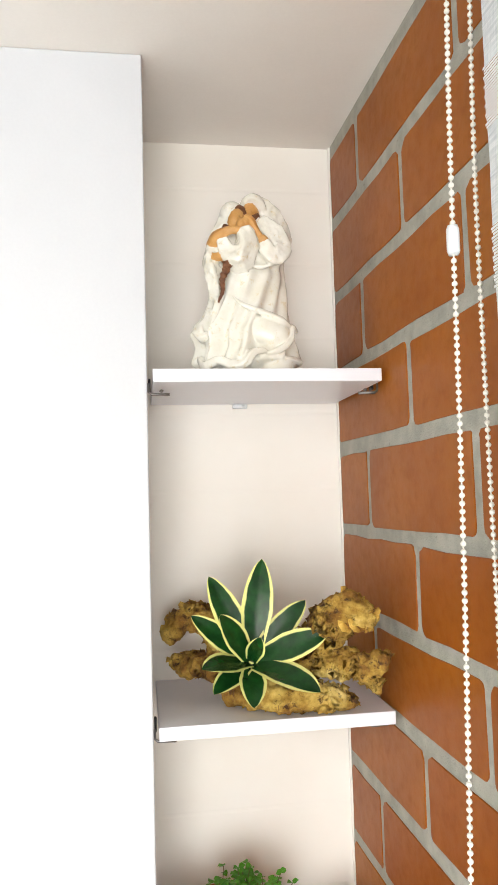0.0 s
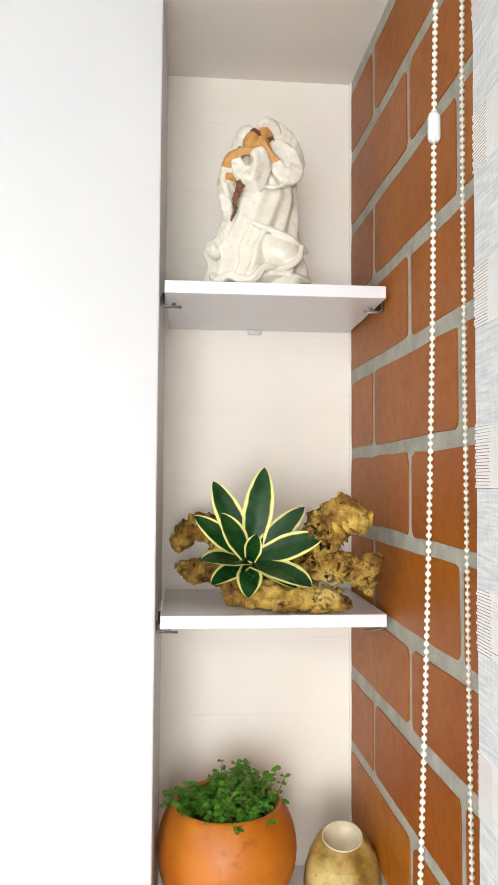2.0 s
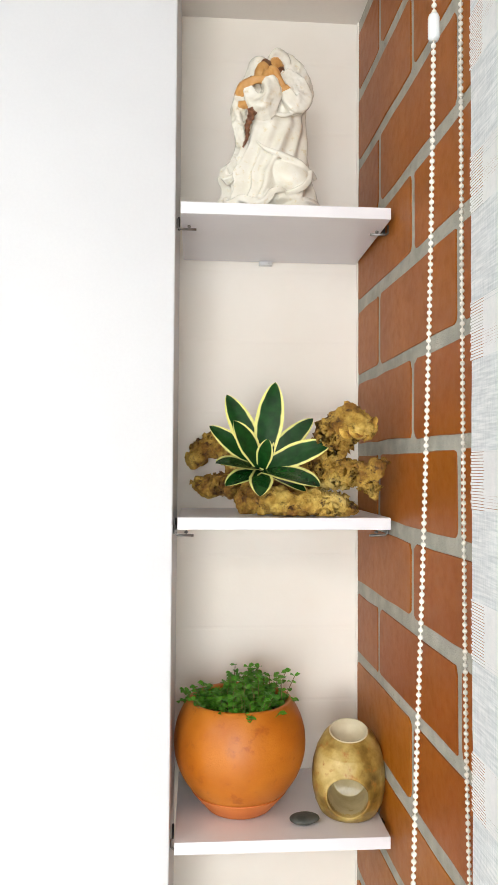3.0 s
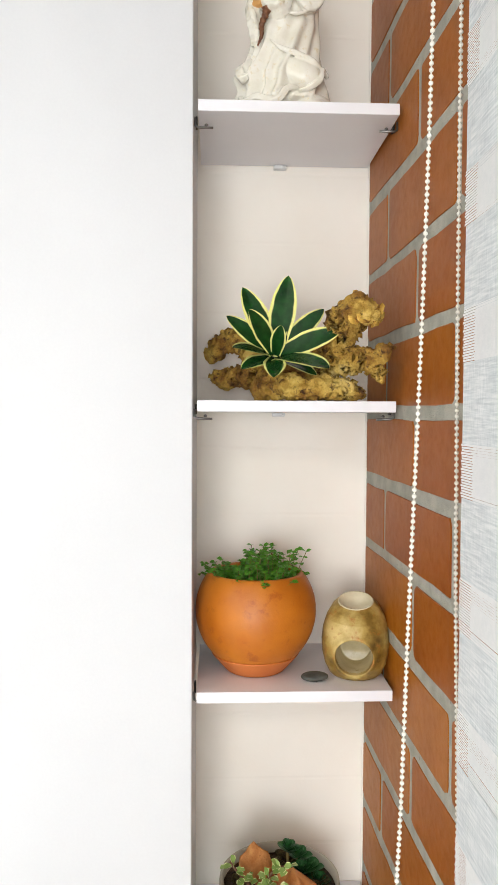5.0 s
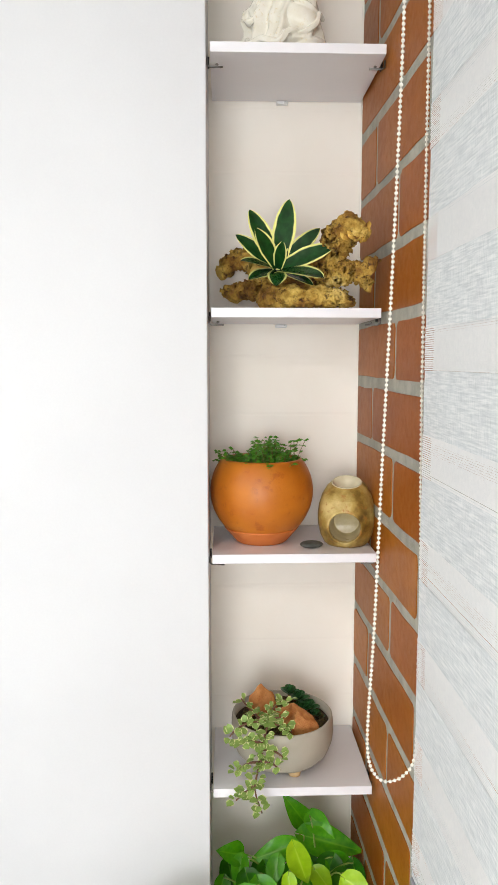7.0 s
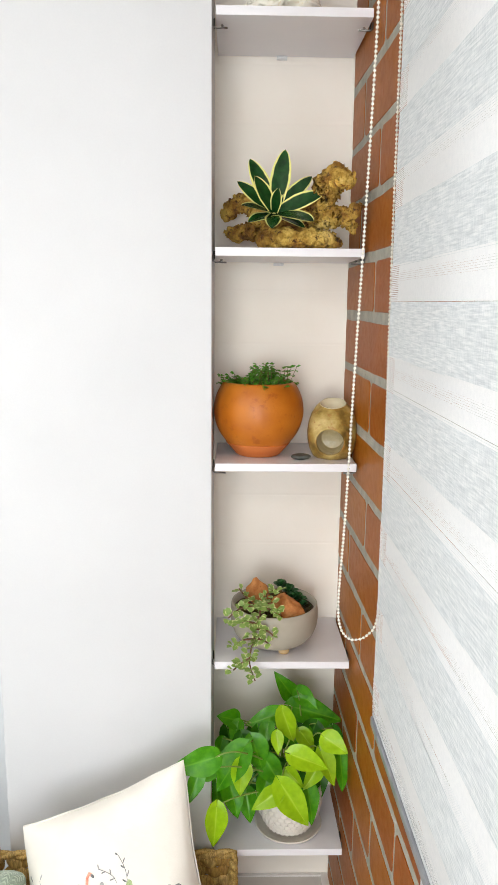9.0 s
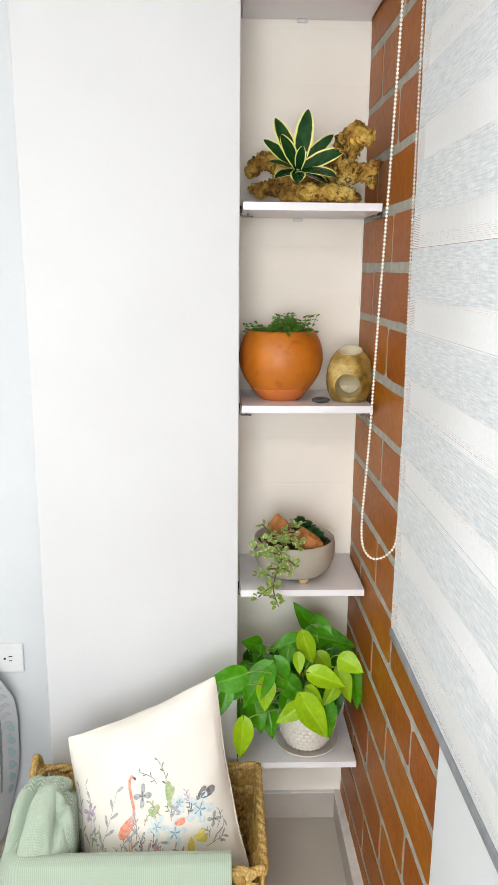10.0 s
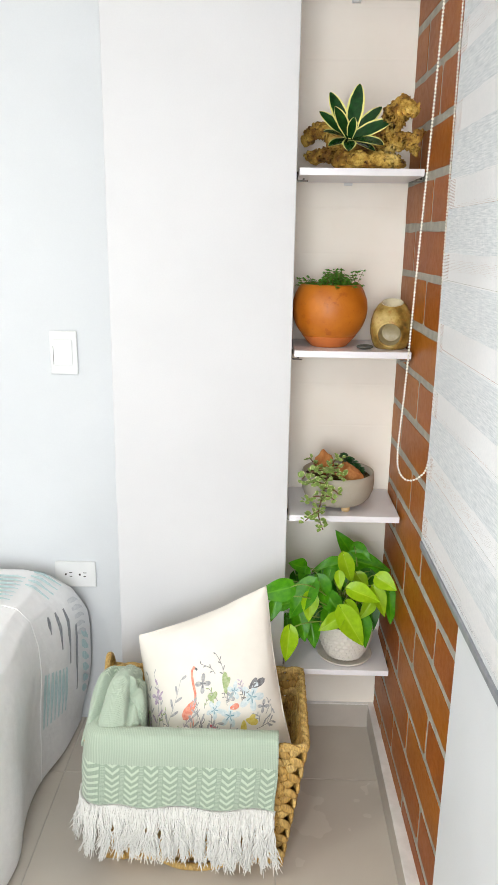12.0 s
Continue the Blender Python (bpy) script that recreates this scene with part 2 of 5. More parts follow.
def leaf_material(name, mid, mid2, edge, margin=0.0, rough=0.3, vein=0.25, sub=0.25, spec=0.35):
    """A leaf: colour across the blade from the UV map, margin is the pale rim's share of the half width."""
    n = Nodes(name)
    u, v = n.uv()
    across = n.math("MULTIPLY", n.math("ABSOLUTE", n.math("SUBTRACT", u, 0.5)), 2.0)
    wob = n.math("MULTIPLY_ADD", n.tex(40, 2, stretch=(1, 1, 1)), 0.24, -0.12)
    info = n.tree.nodes.new("ShaderNodeObjectInfo")
    base = n.mix(n.ramp(n.tex(60, 4), [(0.3, (0, 0, 0, 1)), (0.7, (1, 1, 1, 1))]), mid, mid2)
    if margin:
        f = n.ramp(n.math("ADD", across, wob), [(1 - margin - 0.04, (0, 0, 0, 1)), (1 - margin + 0.04, (1, 1, 1, 1))])
        base = n.mix(f, base, edge)
    else:
        base = n.mix(n.ramp(across, [(0.0, (1, 1, 1, 1)), (0.10, (0, 0, 0, 1))]), base, edge)
    hsv = n.add("ShaderNodeHueSaturation")
    n.link(n.math("MULTIPLY_ADD", info.outputs["Random"], 0.3, 0.85), hsv.inputs["Value"])
    n.link(base, hsv.inputs["Color"])
    n.set(Base_Color=hsv.outputs[0], Roughness=rough)
    n.bsdf.inputs["Specular IOR Level"].default_value = spec
    stripes = n.math("SINE", n.math("MULTIPLY_ADD", v, 60.0, n.math("MULTIPLY", across, -16.0)))
    n.bump(stripes, vein, 0.0006)
    tr = n.add("ShaderNodeBsdfTranslucent")
    n.link(hsv.outputs[0], tr.inputs["Color"])
    mx = n.add("ShaderNodeMixShader", Fac=sub)
    n.link(n.bsdf.outputs[0], mx.inputs[1])
    n.link(tr.outputs[0], mx.inputs[2])
    n.link(mx.outputs[0], n.tree.nodes["Material Output"].inputs["Surface"])
    return n.mat


# ---- the room ----
X_BRICK, Y_BACK, Z_TOP = 0.2945, 0.226, 2.445
Y_EDGE, Y_WIN = -0.605, -2.30


def brick_x(y):
    """The brick wall runs slightly out of square with the niche."""
    return X_BRICK - 0.02 * (y + 0.1)


def structure(name, bm, material, label, category):
    return tagged(part(name, bm, material, None), label, category, kind="structure")


wall_north = structure("wall_north", slab((-3.4, Y_BACK, 0), (-0.4475, Y_BACK + 0.15, Z_TOP)), M_wall, "cool white painted plaster bedroom wall", "wall")
wall_niche = structure("wall_niche", slab((-0.4475, Y_BACK, 0), (0.45, Y_BACK + 0.15, Z_TOP)), M_niche, "warm off-white painted masonry back of the shelf niche", "wall")
column = structure("wall_column", slab((-0.447, 0.0, 0), (-0.005, Y_BACK - 0.0005, Z_TOP), 0.002), M_white, "smooth white painted column beside the shelf niche", "wall")
wall_west = structure("wall_west", slab((-3.55, -4.2, 0), (-3.4, Y_BACK + 0.15, Z_TOP)), M_wall, "plain white bedroom wall", "wall")
# unseen end wall, left open where the added fill light shines in
for lo, hi in (((-3.55, -4.35, 0), (-1.50, -4.2, Z_TOP)), ((0.25, -4.35, 0), (0.45, -4.2, Z_TOP)), ((-1.50, -4.35, 2.37), (0.25, -4.2, Z_TOP))):
    structure("wall_south", slab(lo, hi), M_wall, "plain white bedroom wall", "wall")
ceiling = structure("ceiling", slab((-3.55, -4.35, Z_TOP), (0.45, Y_BACK + 0.15, Z_TOP + 0.12)), M_ceiling, "flat white painted ceiling", "ceiling")
wall_east = structure("wall_east", slab((X_BRICK + 0.0014, Y_EDGE, 0), (0.45, Y_BACK, Z_TOP)), M_mortar, "exposed orange brick wall with wide grey mortar joints", "wall")
for v in wall_east.data.vertices:
    if v.co.x < 0.4:
        v.co.x += brick_x(v.co.y) - X_BRICK
wall_panel = structure("wall_panel", slab((X_BRICK - 0.011, Y_WIN, 0), (0.45, Y_EDGE, 0.93), 0.0015), M_panel, "white painted panel below the window", "wall")
lintel = structure("wall_lintel", slab((X_BRICK, Y_WIN, 2.28), (0.45, Y_EDGE, Z_TOP)), M_wall, "white painted wall above the window", "wall")
wall_east_far = structure("wall_east_far", slab((X_BRICK, -4.2, 0), (0.45, Y_WIN, Z_TOP)), M_wall, "plain white wall beyond the window", "wall")

floor = structure("floor", slab((-3.55, -4.35, -0.12), (0.45, Y_BACK + 0.15, -0.002)), M_grout, "large beige-grey ceramic floor tiles with thin joints", "floor")

window_1 = tagged(thing("window_1", (0.40, (Y_EDGE + Y_WIN) / 2, 0.93), "white-framed window behind the zebra blind", "window"), kind="structure")
for y0, y1, z0, z1 in ((Y_EDGE - 0.05, Y_EDGE, 0.93, 2.28), (Y_WIN, Y_WIN + 0.05, 0.93, 2.28), (Y_WIN + 0.05, Y_EDGE - 0.05, 0.93, 0.98), (Y_WIN + 0.05, Y_EDGE - 0.05, 2.23, 2.28), (-1.475, -1.425, 0.98, 2.23)):
    part("window_frame", slab((0.375, y0, z0), (0.425, y1, z1), 0.003), M_plastic, window_1)
for y0, y1 in ((Y_WIN + 0.05, -1.475), (-1.425, Y_EDGE - 0.05)):
    pane = part("pane", slab((0.397, y0, 0.98), (0.403, y1, 2.23)), M_glass, window_1)
    pane.visible_shadow = False

M_diffuser = glow("lamp_diffuser", (1, 0.95, 0.88, 1), 6)
# the second fixture only houses the added fill lamp
for at in (LAMP, FILL_LAMP):
    up = (at[0], at[1], Z_TOP)
    ceiling_lamp = thing("ceiling_light", up, "unseen round flush white ceiling light, switched on", "ceiling light", "ceiling lights")
    part("housing", lathe([(0, 0.0), (0.23, 0.0), (0.235, -0.02), (0.225, -0.03), (0.22, -0.012), (0, -0.012)], up, 40), M_plastic, ceiling_lamp)
    part("diffuser", lathe([(0, -0.014), (0.216, -0.014), (0.216, -0.024), (0, -0.026)], up, 40), M_diffuser, ceiling_lamp)

# ragged edge of the niche paint where it meets the bricks
bm = bmesh.new()
vs = []
for i in range(221):
    z = 0.086 + (Z_TOP - 0.086) * i / 220
    w = 0.0045 + 0.0035 * noise.noise((z * 17, 0, 0)) + 0.002 * noise.noise((z * 90, 3, 0))
    xe = brick_x(Y_BACK) - 0.0012 + 0.0012 * noise.noise((z * 31, 7, 0))
    vs.append([bm.verts.new((xe, Y_BACK - 0.0006, z)), bm.verts.new((xe, Y_BACK - max(w, 0.001), z)), bm.verts.new((xe + 0.005, Y_BACK - max(w, 0.001) - 0.0006, z))])
for a, b in zip(vs, vs[1:]):
    for k in (0, 1):
        bm.faces.new((a[k], a[k + 1], b[k + 1], b[k]))
part("paint_edge", bm, M_niche, wall_niche)

# skirting
skirting = thing("baseboard", (0.1, Y_BACK, 0), "beige tile skirting with a white filled top edge", "baseboard", kind="structure")
part("skirting_tile", slab((-0.004, Y_BACK - 0.010, 0), (X_BRICK - 0.022, Y_BACK - 0.0005, 0.080), 0.001), M_skirt, skirting)
part("skirting_tile", slab((X_BRICK - 0.022, Y_EDGE + 0.001, 0), (X_BRICK + 0.010, Y_BACK - 0.0005, 0.080), 0.001), M_skirt, skirting)
part("top_edge", slab((X_BRICK - 0.024, Y_EDGE + 0.001, 0.080), (X_BRICK + 0.012, Y_BACK - 0.001, 0.086), 0.002), M_skirt_top, skirting, "white filler")
part("top_edge", slab((-0.004, Y_BACK - 0.011, 0.080), (X_BRICK - 0.024, Y_BACK - 0.0005, 0.084), 0.001), M_skirt_top, skirting)

# ---- shelves ----
SHELVES = (2.054, 1.635, 1.216, 0.789, 0.339)
T = 0.016


def shelf(z):
    s = thing("wall_shelf", (0.142, 0.11, z), "white melamine shelf board on small metal clips", "shelf", "niche shelves")
    part("board", slab((0.0015, 0.0, z - T), (0.2855, Y_BACK - 0.002, z), 0.0008), M_melamine, s)
    for x, d in ((-0.0035, 1), (0.2905, -1)):
        bm = bmesh.new()
        tube(bm, [(x, 0.035, z - T + 0.004), (x, 0.035, z - T - 0.007), (x + d * 0.004, 0.035, z - T - 0.010), (x + d * 0.026, 0.034, z - T - 0.0105)], 0.0018, 6)
        ball(bm, (x + d * 0.016, 0.036, z - T - 0.006), 0.0024, (1.3, 1, 1), sub=1)
        clip = part("bracket", bm, M_steel, s, "bent metal clip")
        part("screw", slab((min(x, x + d * 0.003), 0.05, z - T - 0.004), (max(x, x + d * 0.003), 0.062, z - 0.004), 0.001), M_dark, clip)
    bm = slab((0.124, Y_BACK - 0.012, z - T - 0.007), (0.146, Y_BACK - 0.0005, z - T - 0.0005), 0.0015)
    ball(bm, (0.140, Y_BACK - 0.013, z - T - 0.004), 0.0025, sub=1)
    part("back_clip", bm, M_plastic, s, "small white plastic clip")


for z in SHELVES:
    shelf(z)

# ---- blind ----
BX, BY0, BY1, BZ0, BZ1 = 0.268, -0.337, -2.34, 0.857, 2.36
blind = thing("zebra_blind", (BX, -1.35, BZ1), "white and grey zebra roller blind, lowered, with sheer bands", "blind")


def blind_layer(x, y0, shift, tall):
    th, bands = bmesh.new(), []
    z = 1.797 + 0.131 * 5
    while z > BZ0 - 0.2:
        lo, hi = max(z - 0.080 + 0.131, BZ0 + 0.012), min(z + 0.131, BZ1)
        if hi > lo:
            ny, bm = 60, bmesh.new()
            bands.append(bm)
            rows = [[bm.verts.new((x + 0.0015 * noise.noise((0, i * 0.15, hi * 3 + k)), y0 + (BY1 - y0) * i / ny, lo + (hi - lo) * k / 4)) for i in range(ny + 1)] for k in range(5)]
            for a, b in zip(rows, rows[1:]):
                for i in range(ny):
                    bm.faces.new((a[i], a[i + 1], b[i + 1], b[i])).smooth = True
        zz = z + shift
        while zz < z + 0.051:
            if BZ0 + 0.012 < zz < BZ1:
                out = y0 + 0.002 + 0.0015 * math.sin(zz * 4000)
                vs = [th.verts.new(p) for p in ((x, out, zz), (x, BY1, zz), (x, BY1, zz + tall), (x, out, zz + tall))]
                th.faces.new(vs)
            zz += 0.00262
        z -= 0.131
    return bands, th


for x, y0, shift, tall in ((BX, BY0, 0.0005, 0.0021), (BX + 0.009, BY0 - 0.006, 0.0018, 0.0025)):
    bands, threads = blind_layer(x, y0, shift, tall)
    for band in bands:
        part("woven_band", band, M_blind, blind, "grey-white woven band")
    tagged(part("sheer_mesh", threads, M_thread, blind, "sheer white horizontal threads"), kind="stuff")
part("bottom_bar", slab((BX - 0.004, BY1, BZ0 - 0.004), (BX + 0.011, BY0 - 0.003, BZ0 + 0.013), 0.003), M_bar, blind, "slim grey aluminium bar")
bm = bmesh.new()
tube(bm, [(BX + 0.005, BY0 + 0.012, BZ1), (BX + 0.005, BY1 - 0.012, BZ1)], 0.022, 20)
part("roller", bm, M_plastic, blind)

chain = thing("blind_chain", (0.24, -0.33, 2.3), "white plastic bead chain loop of the roller blind", "bead chain")
way = [Vector(p) for p in ((0.244, -0.328, 2.36), (0.237, -0.333, 2.18), (0.232, -0.335, 1.90), (0.2255, -0.335, 1.65), (0.218, -0.335, 1.42), (0.2125, -0.335, 1.22), (0.2065, -0.335, 1.09), (0.2065, -0.335, 1.045),
                           (0.212, -0.335, 1.018), (0.225, -0.335, 1.002), (0.240, -0.336, 1.001), (0.255, -0.337, 1.010), (0.268, -0.334, 1.030), (0.276, -0.322, 1.09), (0.278, -0.308, 1.25), (0.275, -0.303, 1.45), (0.273, -0.302, 1.75), (0.272, -0.302, 2.0), (0.271, -0.305, 2.18), (0.268, -0.320, 2.36))]


def smooth_path(pts, per=14):
    out = []
    for i in range(len(pts) - 1):
        a, b, c, d = pts[max(i - 1, 0)], pts[i], pts[i + 1], pts[min(i + 2, len(pts) - 1)]
        for k in range(per):
            t = k / per
            out.append(0.5 * (2 * b + (c - a) * t + (2 * a - 5 * b + 4 * c - d) * t * t + (3 * b - a - 3 * c + d) * t ** 3))
    return out + [pts[-1]]


line = smooth_path(way)
bm, run = bmesh.new(), 0.0
for a, b in zip(line, line[1:]):
    d = (b - a).length
    while run < d:
        ball(bm, a + (b - a) * (run / d), 0.0024, sub=2)
        run += 0.0062
    run -= d
tagged(part("bead_string", bm, M_bead, chain, smooth=True), kind="stuff")
bm = bmesh.new()
tube(bm, line[::3], 0.0007, 5)
part("cord", bm, M_bead, chain)
part("connector", lathe([(0, -0.012), (0.004, -0.012), (0.0052, -0.009), (0.0052, 0.009), (0.004, 0.012), (0, 0.012)], (0.2354, -0.3337, 2.098), 16), M_plastic, chain, "white plastic chain connector")

# ---- shelf 1: figurine ----
# random ivory patches: gold tint, made denser for the yellow shade of the folds
M_robe = surface("pearl_white_ceramic", lin(228, 223, 206), lin(240, 237, 226), 40, 500, 0.24, 0.08, 0.0005, lin(222, 208, 172), 0.57)
M_skin = surface("tan_ceramic", lin(196, 140, 72), lin(212, 162, 96), 90, 600, 0.45, 0.1)
M_hair = surface("brown_ceramic", lin(96, 56, 32), lin(130, 84, 52), 160, 600, 0.5, 0.3)


def figurine(at):
    """A draped group, kept to its plain masses: one mesh."""
    bm = bmesh.new()
    # height, middle, half width, half depth
    rows = [(0.0, -0.001, 0.055, 0.036), (0.014, 0.0006, 0.064, 0.044), (0.032, 0.001, 0.064, 0.044), (0.052, -0.003, 0.062, 0.042), (0.070, -0.001, 0.056, 0.039), (0.092, 0.001, 0.051, 0.036),
            (0.120, 0.001, 0.049, 0.034), (0.145, 0.0, 0.050, 0.034), (0.165, 0.002, 0.049, 0.032), (0.182, 0.003, 0.043, 0.028), (0.195, 0.004, 0.036, 0.024), (0.206, 0.004, 0.026, 0.018), (0.213, 0.005, 0.001, 0.001)]

    def robe(u, v):
        z = 0.213 * v
        cx, a, b = lerp_rows(rows, z)
        th = 2 * math.pi * u
        # folds fan out from the waist and sweep towards one side of the hem
        flow = th + 9 * (0.13 - z) * smooth(0.15, 0.10, z) * (0.5 + 0.5 * math.cos(th + 0.9))
        low = smooth(0.150, 0.020, z)
        crisp = lambda x: 1 - 2 * abs(math.sin(x))
        fold = 0.085 * low * crisp(3.5 * flow + 0.6) + 0.050 * low * crisp(6.5 * flow + 5 * z) + 0.030 * math.sin(13 * flow + 25 * z) + 0.035 * noise.noise((math.cos(th) * 2.4, math.sin(th) * 2.4, z * 34))
        fold += 0.045 * smooth(0.13, 0.15, z) * crisp(9 * th + 60 * z)
        waist = -0.10 * math.exp(-((z - 0.130 - 0.004 * math.cos(th)) / 0.007) ** 2) * max(0, -math.sin(th))
        swirl = 0.10 * math.exp(-((z - 0.052) / 0.010) ** 2) * max(0, math.cos(th - 3.4)) ** 3 + 0.07 * math.exp(-((z - 0.016) / 0.010) ** 2)
        under = -0.20 * smooth(0.016, 0.004, z) * max(0, math.cos(th + 0.9))
        k = 1 + fold + waist + swirl + under
        return Vector(at) + Vector((cx + a * k * math.cos(th), b * k * math.sin(th), z))

    skirt = grid(bm, robe, 200, 150, True)
    bm.faces.new([col[0] for col in skirt][::-1])
    bm.faces.new([col[-1] for col in skirt])
    U = 0.00025

    def P(px, py, y):
        return (at[0] + (px - 335) * U, at[1] + y, at[2] + (930 - py) * U)

    def cloth(pts, radii, n=20, ripple=0.0012, freq=170):
        path = smooth_path([Vector(p) for p in pts], 6)
        m = len(path) - 1
        rr = [radii[min(int(i / m * (len(radii) - 1)), len(radii) - 2)] * (1 - (i / m * (len(radii) - 1)) % 1) + radii[min(int(i / m * (len(radii) - 1)) + 1, len(radii) - 1)] * ((i / m * (len(radii) - 1)) % 1) for i in range(m)] + [radii[-1]]
        for i, ring in enumerate(tube(bm, path, rr, n, 0)):
            for k, v in enumerate(ring):
                d = v.co - path[i]
                v.co += d * (0.16 * (1 - 2 * abs(math.sin(2.0 * k / n * math.pi * 2 + i * 0.12)))) + ripple * noise.noise_vector(v.co * freq)

    # the taller figure: hood, face, beard, veil sweeping down, gathered sleeve and hand
    ball(bm, P(375, 70, -0.004), 0.0185, (0.95, 0.95, 1.05), (0, 14, 0), 3, 0)
    ball(bm, P(358, 118, -0.016), 0.0125, (0.85, 0.8, 1.15), (0, -14, 0), 3, 1)
    ball(bm, P(366, 140, -0.0185), 0.0095, (1.0, 0.75, 0.9), (0, -20, 0), 3, 2)
    ball(bm, P(352, 124, -0.0245), 0.0030, (0.8, 1.1, 1.3), (0, -14, 0), 2, 1)
    cloth([P(322, 62, -0.018), P(360, 45, -0.024), P(410, 66, -0.020), P(428, 100, -0.012)], [0.003, 0.0055, 0.0055, 0.004], 14, 0.0006)
    cloth([P(390, 40, 0.0), P(450, 100, -0.004), P(500, 180, -0.008), P(532, 240, -0.008), P(535, 300, -0.006)], [0.012, 0.015, 0.014, 0.011, 0.004], 24, 0.0015)
    cloth([P(400, 165, -0.016), P(470, 235, -0.022), P(492, 320, -0.026), P(440, 345, -0.032), P(388, 262, -0.036)], [0.012, 0.015, 0.0155, 0.013, 0.008], 26, 0.0013)
    cloth([P(384, 258, -0.038), P(362, 225, -0.040), P(340, 185, -0.040), P(312, 160, -0.038)], [0.0048, 0.0052, 0.0058, 0.0035], 12, 0.0004)
    for f in bm.faces[-(12 * 24):]:
        f.material_index = 1
    # the smaller figure: veil, brown hair, face, bare arms round the bundle, puffed sleeve
    ball(bm, P(268, 130, -0.010), 0.0190, (0.95, 0.95, 1.1), (0, -16, 0), 3, 0)
    ball(bm, P(283, 128, -0.0165), 0.0150, (1.0, 0.8, 0.95), (0, -14, 0), 3, 2)
    ball(bm, P(276, 155, -0.0225), 0.0125, (0.85, 0.75, 1.15), (0, 16, 0), 3, 1)
    ball(bm, P(286, 165, -0.0320), 0.0026, (0.8, 1.1, 1.3), (0, 14, 0), 2, 1)
    ball(bm, P(300, 200, -0.0330), 0.0085, (0.9, 0.8, 1.15), (0, 8, 0), 3, 1)
    cloth([P(285, 82, -0.010), P(235, 110, -0.012), P(212, 165, -0.010), P(180, 225, -0.006), P(150, 300, -0.006)], [0.006, 0.0085, 0.008, 0.009, 0.006], 18, 0.0012)
    cloth([P(222, 190, -0.022), P(214, 215, -0.026), P(222, 235, -0.028)], [0.004, 0.005, 0.004], 10, 0.0006)
    for f in bm.faces[-(10 * 12):]:
        f.material_index = 2
    cloth([P(140, 300, -0.020), P(165, 262, -0.034), P(225, 240, -0.041), P(285, 238, -0.042)], [0.0065, 0.0070, 0.0062, 0.0045], 14, 0.0005)
    for f in bm.faces[-(14 * 18):]:
        f.material_index = 1
    cloth([P(300, 225, -0.036), P(318, 300, -0.038), P(285, 370, -0.036), P(225, 345, -0.034), P(200, 275, -0.034)], [0.010, 0.0145, 0.0165, 0.0135, 0.008], 28, 0.0013)
    cloth([P(150, 358, -0.030), P(185, 362, -0.036), P(208, 345, -0.038)], [0.0050, 0.0055, 0.0040], 12, 0.0004)
    for f in bm.faces[-(12 * 12):]:
        f.material_index = 1
    cloth([P(150, 300, -0.020), P(140, 375, -0.024), P(150, 440, -0.024), P(160, 520, -0.020), P(150, 560, -0.014)], [0.009, 0.0105, 0.0100, 0.0085, 0.004], 20, 0.0030, 230)
    plait = [P(215 - 2.2 * i + 6 * math.sin(i * 0.6), 390 + 11 * i, -0.0385 + 0.0004 * i) for i in range(19)]
    tube(bm, plait, [(0.0058 - 0.00024 * i) * (1 + 0.22 * (-1) ** i) for i in range(19)], 10, 2)
    # belt line, the swept lap of cloth, hems and the round base
    cloth([P(322, 400, -0.033), P(395, 412, -0.036), P(470, 385, -0.030)], [0.0015, 0.0030, 0.0015], 10, 0.0004)
    ball(bm, P(425, 735, -0.036), 0.0300, (1.0, 0.42, 0.66), (0, 22, 0), 4, 0, 0.05)
    cloth([P(240, 560, -0.037), P(300, 610, -0.041), P(390, 648, -0.046), P(480, 682, -0.044), P(538, 712, -0.034)], [0.001, 0.0032, 0.0040, 0.0042, 0.0025], 12, 0.0005)
    cloth([P(545, 705, -0.034), P(528, 775, -0.040), P(470, 825, -0.044), P(400, 848, -0.046)], [0.003, 0.0048, 0.0048, 0.002], 12, 0.0005)
    cloth([P(130, 600, -0.012), P(112, 665, -0.018), P(78, 710, -0.020), P(88, 752, -0.024), P(120, 740, -0.030)], [0.003, 0.0065, 0.0085, 0.0075, 0.003], 18, 0.0012)
    cloth([P(72, 850, -0.016), P(100, 895, -0.026), P(165, 878, -0.038), P(225, 905, -0.044), P(285, 895, -0.048), P(335, 842, -0.049), P(400, 838, -0.046)], [0.004, 0.0065, 0.006, 0.0068, 0.006, 0.0055, 0.003], 16, 0.0010)
    cloth([P(410, 872, -0.038), P(520, 868, -0.036), P(598, 874, -0.016)], [0.0025, 0.0036, 0.0046], 12, 0.0006)
    cloth([P(500, 690, -0.036), P(556, 700, -0.024), P(582, 712, -0.010)], [0.0015, 0.0034, 0.0040], 12, 0.0006)
    bm_base = lathe([(0, 0.0), (0.024, 0.0), (0.0245, 0.002), (0.0240, 0.017), (0, 0.017)], (at[0] + 0.032, at[1] - 0.018, at[2]), 32)
    me = bpy.data.meshes.new("base")
    bm_base.to_mesh(me)
    bm_base.free()
    bm.from_mesh(me)
    # fuse the masses into one skin, keeping each one's glaze
    tree = BVHTree.FromBMesh(bm)
    bm.faces.ensure_lookup_table()
    glazes = [f.material_index for f in bm.faces]
    ob = part("figurine", bm, [M_robe, M_skin, M_hair], None)
    skin = ob.modifiers.new("skin", "REMESH")
    skin.mode, skin.voxel_size = "VOXEL", 0.00115
    deps = bpy.context.evaluated_depsgraph_get()
    deps.update()
